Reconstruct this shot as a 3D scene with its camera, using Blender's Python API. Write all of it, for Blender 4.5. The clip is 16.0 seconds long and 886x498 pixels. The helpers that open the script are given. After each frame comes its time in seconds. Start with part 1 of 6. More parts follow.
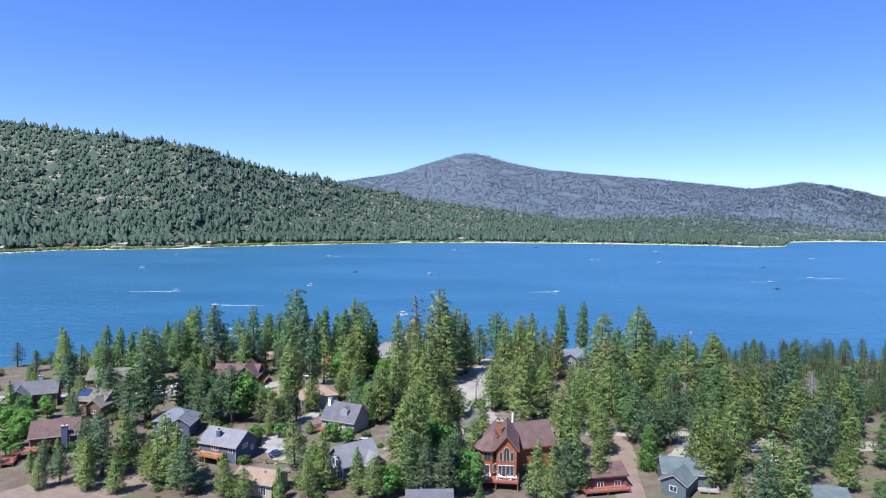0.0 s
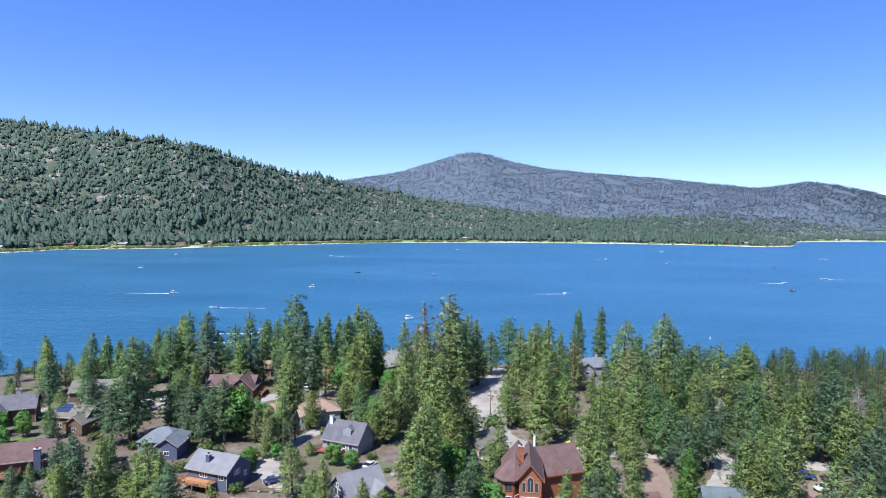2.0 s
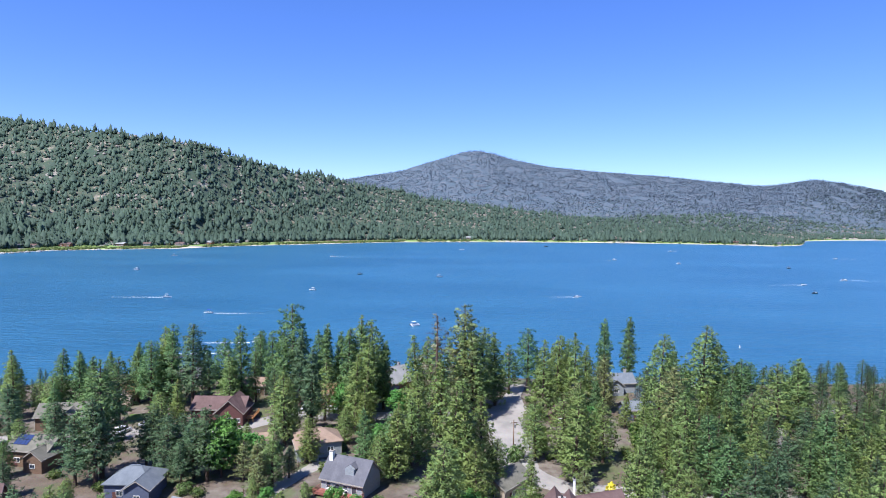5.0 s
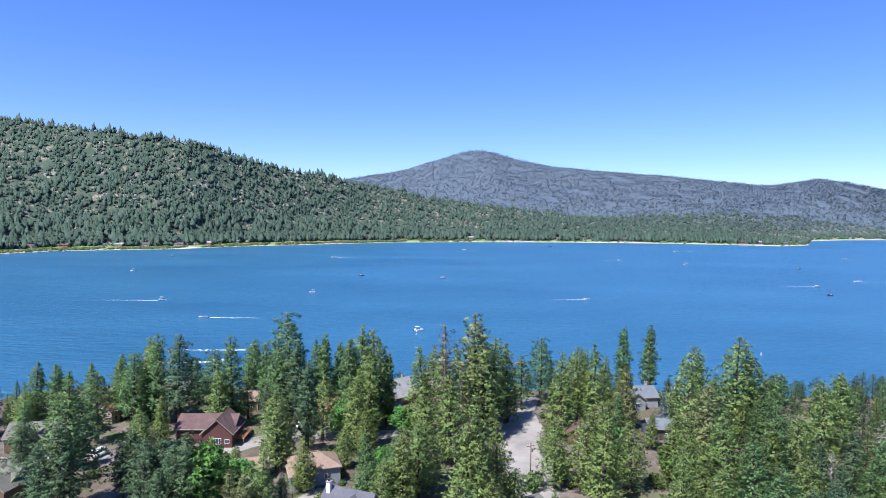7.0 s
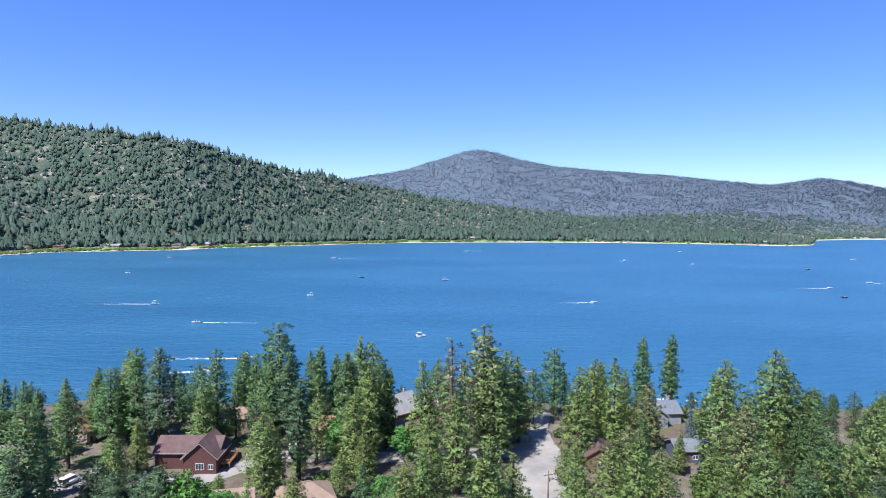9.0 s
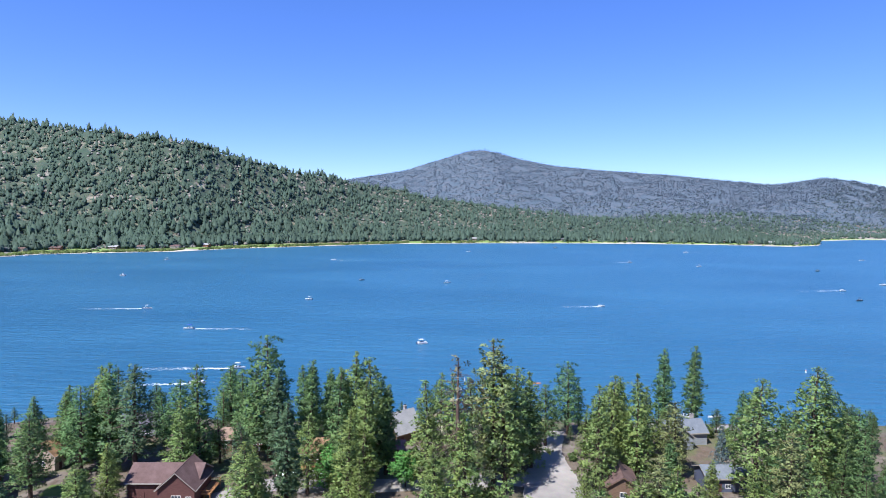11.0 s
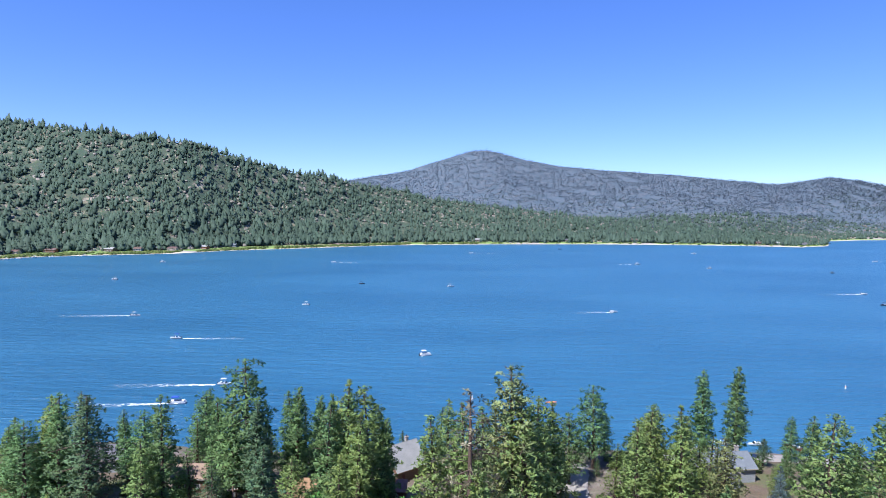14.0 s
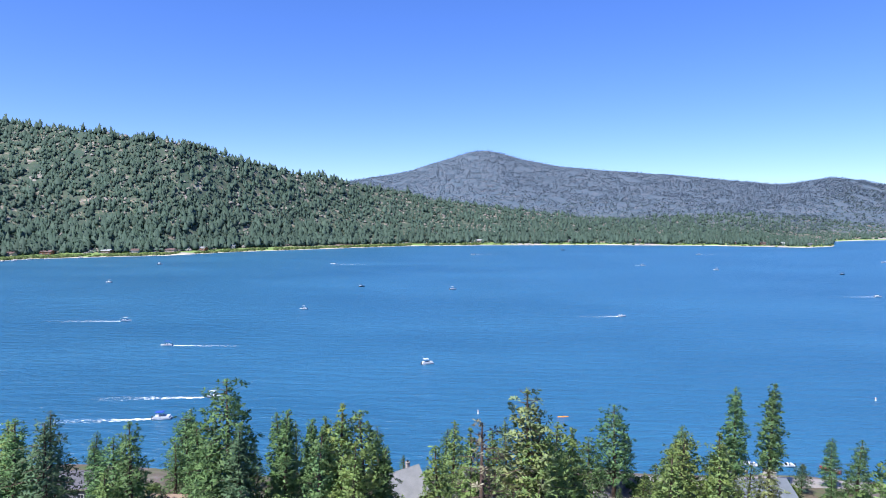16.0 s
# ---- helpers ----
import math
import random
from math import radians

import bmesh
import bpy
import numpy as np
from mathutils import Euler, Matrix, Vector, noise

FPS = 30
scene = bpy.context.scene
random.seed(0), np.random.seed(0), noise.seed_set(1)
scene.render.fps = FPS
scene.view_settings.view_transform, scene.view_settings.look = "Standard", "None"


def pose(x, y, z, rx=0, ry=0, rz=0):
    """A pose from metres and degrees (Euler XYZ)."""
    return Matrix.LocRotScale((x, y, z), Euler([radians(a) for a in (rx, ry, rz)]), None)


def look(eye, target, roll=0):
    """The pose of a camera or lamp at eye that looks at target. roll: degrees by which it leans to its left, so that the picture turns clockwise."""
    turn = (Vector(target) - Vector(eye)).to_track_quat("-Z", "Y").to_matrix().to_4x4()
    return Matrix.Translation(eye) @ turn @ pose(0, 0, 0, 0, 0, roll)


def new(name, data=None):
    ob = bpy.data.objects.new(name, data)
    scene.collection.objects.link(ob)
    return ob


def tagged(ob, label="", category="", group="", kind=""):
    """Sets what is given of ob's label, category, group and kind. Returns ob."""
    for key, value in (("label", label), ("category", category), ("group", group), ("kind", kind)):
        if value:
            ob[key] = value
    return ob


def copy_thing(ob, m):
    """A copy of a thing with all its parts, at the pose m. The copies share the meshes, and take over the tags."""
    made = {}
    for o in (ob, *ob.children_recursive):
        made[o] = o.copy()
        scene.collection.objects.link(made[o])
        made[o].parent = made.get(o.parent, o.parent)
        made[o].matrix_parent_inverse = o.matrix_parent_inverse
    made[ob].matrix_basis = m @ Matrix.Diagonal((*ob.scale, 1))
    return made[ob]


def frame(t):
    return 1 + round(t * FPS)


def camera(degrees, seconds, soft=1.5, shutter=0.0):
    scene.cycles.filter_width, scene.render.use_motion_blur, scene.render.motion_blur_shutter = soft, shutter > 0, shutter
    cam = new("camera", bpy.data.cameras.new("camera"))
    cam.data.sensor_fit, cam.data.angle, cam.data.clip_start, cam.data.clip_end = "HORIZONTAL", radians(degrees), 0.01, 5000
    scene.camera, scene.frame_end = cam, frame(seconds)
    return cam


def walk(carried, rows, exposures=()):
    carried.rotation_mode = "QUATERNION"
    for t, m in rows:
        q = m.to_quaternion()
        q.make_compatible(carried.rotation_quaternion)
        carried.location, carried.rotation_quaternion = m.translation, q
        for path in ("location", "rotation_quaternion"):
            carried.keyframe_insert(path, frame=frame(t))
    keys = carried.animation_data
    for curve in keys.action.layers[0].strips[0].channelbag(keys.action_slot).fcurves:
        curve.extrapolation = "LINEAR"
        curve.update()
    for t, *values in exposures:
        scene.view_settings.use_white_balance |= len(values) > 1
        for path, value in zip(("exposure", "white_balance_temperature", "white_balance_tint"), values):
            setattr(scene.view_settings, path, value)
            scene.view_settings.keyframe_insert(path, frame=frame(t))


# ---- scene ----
cam = camera(70.0, 16.0, 0.95)


def heading(x, y, z, tilt, lean, turn):
    """A pose from a turn about the upright, a tilt and a lean about the line of sight."""
    return pose(x, y, z) @ pose(0, 0, 0, 0, 0, turn) @ pose(0, 0, 0, tilt) @ pose(0, 0, 0, 0, 0, lean)


PATH = [
    (0, -0.00, 0.00, 67.50, 87.089, 0.776, -0.000),
    (0.5, -0.74, 4.22, 67.58, 87.057, 0.806, 0.076),
    (1, -1.47, 8.45, 67.65, 87.044, 0.824, 0.132),
    (1.5, -2.20, 12.68, 67.71, 87.038, 0.834, 0.175),
    (2, -2.91, 16.90, 67.79, 87.012, 0.813, 0.208),
    (2.5, -3.62, 21.11, 67.86, 86.981, 0.770, 0.229),
    (3, -4.31, 25.34, 67.94, 86.957, 0.756, 0.240),
    (3.5, -5.00, 29.55, 68.01, 86.943, 0.753, 0.256),
    (4, -5.66, 33.76, 68.10, 86.939, 0.741, 0.294),
    (6.5, -8.56, 54.70, 68.60, 86.870, 0.717, 0.472),
    (7, -8.97, 58.85, 68.67, 86.875, 0.687, 0.512),
    (7.5, -9.38, 63.00, 68.75, 86.861, 0.646, 0.548),
    (8, -9.74, 67.15, 68.81, 86.868, 0.613, 0.558),
    (8.5, -10.09, 71.30, 68.90, 86.870, 0.601, 0.562),
    (9, -10.43, 75.45, 68.97, 86.870, 0.589, 0.580),
    (11.5, -11.60, 96.11, 69.51, 86.910, 0.514, 0.727),
    (12, -11.85, 100.15, 69.59, 86.904, 0.510, 0.752),
    (12.5, -12.10, 104.19, 69.66, 86.911, 0.487, 0.783),
    (13, -12.36, 108.21, 69.74, 86.913, 0.454, 0.815),
    (13.5, -12.64, 112.21, 69.81, 86.931, 0.425, 0.841),
    (14, -12.93, 116.21, 69.90, 86.955, 0.399, 0.871),
    (14.5, -13.20, 120.19, 69.99, 86.985, 0.369, 0.902),
    (15, -13.49, 124.14, 70.05, 87.010, 0.341, 0.925),
    (15.5, -13.77, 128.07, 70.12, 87.005, 0.318, 0.940),
    (16, -14.05, 132.00, 70.19, 87.008, 0.298, 0.961),
]
walk(cam, [(t, heading(*r)) for t, *r in PATH], [(0, 0.73, 5850, 12), (16, 0.73, 5850, 12)])


# ---- world, sun, exposure ----
SUN_ELEV, SUN_AZ = radians(57), radians(220)   # azimuth clockwise from the walk's heading (+y)
world = bpy.data.worlds.new("sky")
scene.world = world
world.use_nodes = True
wn = world.node_tree
sky = wn.nodes.new("ShaderNodeTexSky")
sky.sky_type, sky.sun_disc = "NISHITA", False
sky.sun_elevation, sky.sun_rotation = SUN_ELEV, SUN_AZ
sky.altitude, sky.air_density, sky.dust_density, sky.ozone_density = 2000, 1.0, 0.4, 2.0
sat = wn.nodes.new("ShaderNodeHueSaturation")   # the deep blue of a thin mountain sky
sat.inputs["Saturation"].default_value = 1.32
sat.inputs["Hue"].default_value = 0.511
gam = wn.nodes.new("ShaderNodeGamma")
gam.inputs["Gamma"].default_value = 0.8
wn.links.new(sky.outputs[0], gam.inputs["Color"])
wn.links.new(gam.outputs[0], sat.inputs["Color"])
tint = wn.nodes.new("ShaderNodeMix")
tint.data_type, tint.blend_type = "RGBA", "MULTIPLY"
tint.inputs[0].default_value, tint.inputs[7].default_value = 1.0, (0.81, 0.877, 1.15, 1)
wn.links.new(sat.outputs[0], tint.inputs[6])
wn.links.new(tint.outputs[2], wn.nodes["Background"].inputs[0])
wn.nodes["Background"].inputs[1].default_value = 0.15
sun = new("sun", bpy.data.lights.new("sun", "SUN"))
sun.data.energy, sun.data.angle, sun.data.color = 5.8, radians(0.55), (1.0, 0.95, 0.86)
sun_from = Vector((math.sin(SUN_AZ) * math.cos(SUN_ELEV), math.cos(SUN_AZ) * math.cos(SUN_ELEV), math.sin(SUN_ELEV)))
sun.matrix_world = look(sun_from * 400, (0, 0, 0))

rng = np.random.default_rng(7)


# ---- materials ----
def mat(name, rough=0.8, metal=0.0):
    m = bpy.data.materials.new(name)
    m.use_nodes = True
    b = m.node_tree.nodes["Principled BSDF"]
    b.inputs["Roughness"].default_value = rough
    b.inputs["Metallic"].default_value = metal
    b.inputs["Specular IOR Level"].default_value = 0.3
    return m, m.node_tree.nodes, m.node_tree.links, b


def noise_node(nodes, links, scale, detail=4.0, rough=0.6, stretch=None, coord="Object"):
    tc = nodes.new("ShaderNodeTexCoord")
    n = nodes.new("ShaderNodeTexNoise")
    n.inputs["Scale"].default_value, n.inputs["Detail"].default_value, n.inputs["Roughness"].default_value = scale, detail, rough
    src = tc.outputs[coord]
    if stretch:
        mp = nodes.new("ShaderNodeMapping")
        mp.inputs["Scale"].default_value = stretch
        links.new(src, mp.inputs[0])
        src = mp.outputs[0]
    links.new(src, n.inputs["Vector"])
    return n


def ramp_node(nodes, links, src, stops):
    r = nodes.new("ShaderNodeValToRGB")
    e = r.color_ramp.elements
    while len(e) < len(stops):
        e.new(0.5)
    for el, (p, c) in zip(e, stops):
        el.position, el.color = p, (*c, 1)
    links.new(src, r.inputs[0])
    return r


def mix_node(nodes, links, kind, fac, a, b):
    m = nodes.new("ShaderNodeMix")
    m.data_type, m.blend_type = "RGBA", kind
    for sock, v in ((0, fac), (6, a), (7, b)):
        if isinstance(v, (int, float)):
            m.inputs[sock].default_value = v
        elif isinstance(v, tuple):
            m.inputs[sock].default_value = (*v, 1)
        else:
            links.new(v, m.inputs[sock])
    return m.outputs[2]


def bump_node(nodes, links, b, height, strength, dist):
    bp = nodes.new("ShaderNodeBump")
    bp.inputs["Strength"].default_value, bp.inputs["Distance"].default_value = strength, dist
    links.new(height, bp.inputs["Height"])
    links.new(bp.outputs[0], b.inputs["Normal"])


def surface(name, a, c, scale=1.2, rough=0.8, metal=0.0, bump=0.3, stretch=None, grain=9.0):
    """A worn surface between two tones, mottled at two scales."""
    m, nd, lk, b = mat(name, rough, metal)
    n1 = noise_node(nd, lk, scale, stretch=stretch)
    n2 = noise_node(nd, lk, scale * grain, stretch=stretch)
    r = ramp_node(nd, lk, n1.outputs[0], [(0.3, a), (0.7, c)])
    col = mix_node(nd, lk, "OVERLAY", 0.35, r.outputs[0], n2.outputs[1])
    lk.new(r.outputs[0] if metal > 0.5 else col, b.inputs["Base Color"])
    bump_node(nd, lk, b, n2.outputs[0], bump, 0.03)
    return m


def shingle(name, a, c):
    """Roof shingles: fine courses across the slope with mottled tabs."""
    m, nd, lk, b = mat(name, 0.85)
    n1 = noise_node(nd, lk, 0.5)
    n2 = noise_node(nd, lk, 5.0, stretch=(1, 1, 3))
    r = ramp_node(nd, lk, n1.outputs[0], [(0.3, a), (0.7, c)])
    r2 = ramp_node(nd, lk, n2.outputs[0], [(0.3, (0.35, 0.35, 0.35)), (0.7, (0.65, 0.65, 0.65))])
    col = mix_node(nd, lk, "OVERLAY", 0.6, r.outputs[0], r2.outputs[0])
    lk.new(col, b.inputs["Base Color"])
    bump_node(nd, lk, b, n2.outputs[0], 0.5, 0.05)
    return m


def foliage(name, dark, mid, light, translucent=0.5, scale=0.35):
    """Needles: tone by tuft and by tree, with light passing through."""
    m, nd, lk, b = mat(name, 0.65)
    geo = nd.new("ShaderNodeNewGeometry")
    info = nd.new("ShaderNodeObjectInfo")
    r = ramp_node(nd, lk, geo.outputs["Random Per Island"], [(0.0, dark), (0.5, mid), (1.0, light)])
    hue = nd.new("ShaderNodeHueSaturation")
    for out, lo, hi in (("Hue", 0.487, 0.523), ("Value", 0.75, 1.25), ("Saturation", 0.98, 1.22)):
        mr = nd.new("ShaderNodeMapRange")
        mr.inputs["To Min"].default_value, mr.inputs["To Max"].default_value = lo, hi
        if out == "Hue":
            lk.new(info.outputs["Random"], mr.inputs[0])
        else:
            n = noise_node(nd, lk, scale)
            sub = nd.new("ShaderNodeMath")
            sub.operation = "MULTIPLY_ADD"
            lk.new(info.outputs["Random"], sub.inputs[0])
            sub.inputs[1].default_value = 0.5 if out == "Value" else -0.4
            half = nd.new("ShaderNodeMath")
            half.operation = "MULTIPLY"
            half.inputs[1].default_value = 0.7
            lk.new(n.outputs[0], half.inputs[0])
            lk.new(half.outputs[0], sub.inputs[2])
            lk.new(sub.outputs[0], mr.inputs[0])
        lk.new(mr.outputs[0], hue.inputs[out])
    lk.new(r.outputs[0], hue.inputs["Color"])
    lk.new(hue.outputs[0], b.inputs["Base Color"])
    t = nd.new("ShaderNodeBsdfTranslucent")
    lk.new(hue.outputs[0], t.inputs[0])
    mx = nd.new("ShaderNodeMixShader")
    mx.inputs[0].default_value = translucent
    lk.new(b.outputs[0], mx.inputs[1])
    lk.new(t.outputs[0], mx.inputs[2])
    lk.new(mx.outputs[0], nd["Material Output"].inputs[0])
    return m


def glass_mat(name, tone):
    m, nd, lk, b = mat(name, 0.06)
    b.inputs["Base Color"].default_value = (*tone, 1)
    b.inputs["Specular IOR Level"].default_value = 0.8
    return m


def paint(name, tone, rough=0.35, coat=0.5):
    m, nd, lk, b = mat(name, rough)
    n = noise_node(nd, lk, 3.0)
    r = ramp_node(nd, lk, n.outputs[0], [(0.3, tuple(v * 0.88 for v in tone)), (0.7, tone)])
    lk.new(r.outputs[0], b.inputs["Base Color"])
    b.inputs["Coat Weight"].default_value = coat
    return m


def ground_mat():
    m, nd, lk, b = mat("forest_dirt", 0.95)
    big = noise_node(nd, lk, 0.045, 5)
    mid = noise_node(nd, lk, 0.35, 5)
    fine = noise_node(nd, lk, 3.0, 6, 0.7)
    soil = ramp_node(nd, lk, mid.outputs[0], [(0.3, (0.080, 0.059, 0.046)), (0.5, (0.131, 0.106, 0.087)), (0.72, (0.179, 0.156, 0.133))])
    duff = ramp_node(nd, lk, fine.outputs[0], [(0.3, (0.054, 0.040, 0.026)), (0.7, (0.142, 0.104, 0.071))])
    f = ramp_node(nd, lk, big.outputs[0], [(0.42, (0, 0, 0)), (0.6, (0.8, 0.8, 0.8))])
    col = mix_node(nd, lk, "MIX", f.outputs[0], soil.outputs[0], duff.outputs[0])
    weed = noise_node(nd, lk, 0.11, 4)
    wf = ramp_node(nd, lk, weed.outputs[0], [(0.48, (0, 0, 0)), (0.62, (0.75, 0.75, 0.75))])
    col = mix_node(nd, lk, "MIX", wf.outputs[0], col, (0.085, 0.105, 0.04))
    col = mix_node(nd, lk, "OVERLAY", 0.5, col, fine.outputs[1])
    lk.new(col, b.inputs["Base Color"])
    bump_node(nd, lk, b, fine.outputs[0], 0.6, 0.15)
    return m


def hill_mat():
    """Chaparral, dry soil and pale granite on the far slopes."""
    m, nd, lk, b = mat("hill_soil", 0.95)
    big = noise_node(nd, lk, 0.006, 5)
    mid = noise_node(nd, lk, 0.035, 6, 0.7)
    fine = noise_node(nd, lk, 0.25, 4)
    base = ramp_node(nd, lk, mid.outputs[0], [(0.42, (0.044, 0.070, 0.048)), (0.53, (0.072, 0.092, 0.060)), (0.58, (0.200, 0.176, 0.135)), (0.68, (0.380, 0.335, 0.280))])
    dry = ramp_node(nd, lk, big.outputs[0], [(0.4, (0.038, 0.062, 0.046)), (0.68, (0.090, 0.090, 0.064))])
    col = mix_node(nd, lk, "MIX", 0.35, base.outputs[0], dry.outputs[0])
    col = mix_node(nd, lk, "OVERLAY", 0.4, col, fine.outputs[1])
    # the closed forest of the mountain behind, blue aerial haze put into its colour
    hazed_cover = ramp_node(nd, lk, mid.outputs[0], [(0.42, (0.066, 0.096, 0.124)), (0.60, (0.096, 0.112, 0.136)), (0.74, (0.215, 0.195, 0.185))])
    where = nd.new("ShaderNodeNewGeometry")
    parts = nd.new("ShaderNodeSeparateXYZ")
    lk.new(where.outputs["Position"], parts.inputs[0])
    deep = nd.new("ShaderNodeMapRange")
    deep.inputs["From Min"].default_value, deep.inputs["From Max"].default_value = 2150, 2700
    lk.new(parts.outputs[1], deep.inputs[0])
    col = mix_node(nd, lk, "MIX", deep.outputs[0], col, hazed_cover.outputs[0])
    geo = nd.new("ShaderNodeNewGeometry")
    sep = nd.new("ShaderNodeSeparateXYZ")
    lk.new(geo.outputs["Position"], sep.inputs[0])
    # a shore strip: sand at the edge, reeds above it
    mr = nd.new("ShaderNodeMapRange")
    mr.inputs["From Min"].default_value, mr.inputs["From Max"].default_value = 0.0, 8.0
    lk.new(sep.outputs[2], mr.inputs[0])
    strip = noise_node(nd, lk, 0.02, 3)
    add = nd.new("ShaderNodeMath")
    add.operation = "MULTIPLY_ADD"
    add.inputs[1].default_value, add.inputs[2].default_value = 0.5, -0.25
    lk.new(strip.outputs[0], add.inputs[0])
    sm = nd.new("ShaderNodeMath")
    lk.new(mr.outputs[0], sm.inputs[0])
    lk.new(add.outputs[0], sm.inputs[1])
    edge = ramp_node(nd, lk, sm.outputs[0], [(0.02, (0.50, 0.43, 0.33)), (0.10, (0.42, 0.36, 0.27)), (0.18, (0.17, 0.26, 0.07)), (0.45, (0.14, 0.20, 0.06)), (0.60, (0.24, 0.19, 0.14))])
    fac = ramp_node(nd, lk, sm.outputs[0], [(0.55, (1, 1, 1)), (0.95, (0, 0, 0))])
    col = mix_node(nd, lk, "MIX", fac.outputs[0], col, edge.outputs[0])
    lk.new(col, b.inputs["Base Color"])
    bump_node(nd, lk, b, fine.outputs[0], 0.25, 1.0)
    return m


def water_mat():
    m, nd, lk, b = mat("lake_water", 0.28)
    b.inputs["IOR"].default_value = 1.33
    b.inputs["Specular IOR Level"].default_value = 0.5
    big = noise_node(nd, lk, 0.004, 4, 0.55, (1.0, 2.2, 1))
    r = ramp_node(nd, lk, big.outputs[0], [(0.35, (0.021, 0.092, 0.176)), (0.65, (0.031, 0.118, 0.214))])
    lk.new(r.outputs[0], b.inputs["Base Color"])
    w1 = noise_node(nd, lk, 0.10, 3, 0.6, (0.45, 2.0, 1))
    w2 = noise_node(nd, lk, 0.55, 4, 0.65, (0.5, 1.6, 1))
    s = nd.new("ShaderNodeMath")
    s.operation = "MULTIPLY_ADD"
    s.inputs[1].default_value = 0.35
    lk.new(w2.outputs[0], s.inputs[0])
    lk.new(w1.outputs[0], s.inputs[2])
    bump_node(nd, lk, b, s.outputs[0], 1.0, 2.2)
    return m


M = {}
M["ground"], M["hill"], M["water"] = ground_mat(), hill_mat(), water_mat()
M["asphalt"] = surface("worn_asphalt", (0.198, 0.183, 0.171), (0.297, 0.271, 0.246), 0.15, 0.95, bump=0.2, grain=20)
M["concrete"] = surface("pale_concrete", (0.215, 0.198, 0.178), (0.290, 0.268, 0.240), 0.3, 0.9, bump=0.2)
M["dirt"] = surface("bare_dirt", (0.152, 0.110, 0.086), (0.210, 0.160, 0.128), 0.25, 0.95, bump=0.4)
M["sand"] = surface("beach_sand", (0.225, 0.203, 0.188), (0.315, 0.285, 0.255), 0.2, 0.95, bump=0.2)
M["lawn"] = surface("lawn_grass", (0.060, 0.102, 0.021), (0.114, 0.156, 0.042), 0.4, 0.9, bump=0.6)
M["bark"] = surface("pine_bark", (0.060, 0.042, 0.033), (0.120, 0.080, 0.060), 2.0, 0.95, bump=0.8, stretch=(1, 1, 0.25))
M["grey_wood"] = surface("dead_grey_wood", (0.26, 0.24, 0.22), (0.40, 0.37, 0.34), 2.0, 0.9, bump=0.5, stretch=(1, 1, 0.2))
M["needle_olive"] = foliage("olive_needles", (0.174, 0.231, 0.074), (0.212, 0.282, 0.090), (0.259, 0.344, 0.110), 0.38)
M["needle_green"] = foliage("green_needles", (0.116, 0.185, 0.071), (0.142, 0.226, 0.086), (0.173, 0.276, 0.105), 0.38)
M["needle_blue"] = foliage("blue_green_needles", (0.092, 0.146, 0.074), (0.112, 0.178, 0.090), (0.137, 0.217, 0.110), 0.38)
M["needle_spruce"] = foliage("silver_spruce_needles", (0.06, 0.10, 0.11), (0.14, 0.20, 0.21), (0.26, 0.33, 0.34), 0.35)
M["needle_yellow"] = foliage("yellowing_needles", (0.201, 0.226, 0.094), (0.245, 0.275, 0.115), (0.299, 0.336, 0.140), 0.36)
M["leaf_bright"] = foliage("bright_leaves", (0.098, 0.197, 0.045), (0.120, 0.240, 0.055), (0.146, 0.293, 0.067), 0.36)
M["needle_dry"] = foliage("dying_needles", (0.090, 0.080, 0.050), (0.260, 0.240, 0.150), (0.450, 0.420, 0.290), 0.35)
M["bush"] = foliage("bush_leaves", (0.055, 0.097, 0.028), (0.123, 0.179, 0.055), (0.220, 0.275, 0.097))
# aerial haze put into the colours of far foliage, strongest on the mountain
M["far_pine"] = foliage("hazed_pine_needles", (0.062, 0.098, 0.069), (0.078, 0.122, 0.086), (0.098, 0.152, 0.107), 0.48, 0.01)
M["far_hazed"] = foliage("hazed_forest", (0.076, 0.102, 0.128), (0.090, 0.120, 0.150), (0.108, 0.144, 0.180), 0.48, 0.004)
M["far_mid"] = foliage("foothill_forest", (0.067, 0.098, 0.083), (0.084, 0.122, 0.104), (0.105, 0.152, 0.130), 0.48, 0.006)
M["rock"] = surface("granite", (0.150, 0.135, 0.118), (0.250, 0.228, 0.200), 0.2, 0.9, bump=0.6)
M["foam"] = surface("wake_foam", (0.62, 0.68, 0.72), (0.86, 0.88, 0.90), 0.8, 0.6, bump=0.4)
M["glass"] = glass_mat("window_glass", (0.035, 0.045, 0.06))
M["car_glass"] = glass_mat("car_glass", (0.015, 0.018, 0.022))
M["white"] = surface("white_trim", (0.66, 0.64, 0.61), (0.80, 0.79, 0.77), 1.0, 0.6, bump=0.1)
M["tyre"] = surface("tyre_rubber", (0.02, 0.02, 0.02), (0.04, 0.04, 0.04), 4.0, 0.9)
M["rim"] = surface("wheel_alloy", (0.45, 0.45, 0.46), (0.6, 0.6, 0.61), 4.0, 0.35, 0.9)
M["brick"] = surface("chimney_stone", (0.26, 0.23, 0.21), (0.42, 0.38, 0.35), 1.5, 0.9, bump=0.8)
M["panel"] = glass_mat("solar_glass", (0.03, 0.045, 0.11))
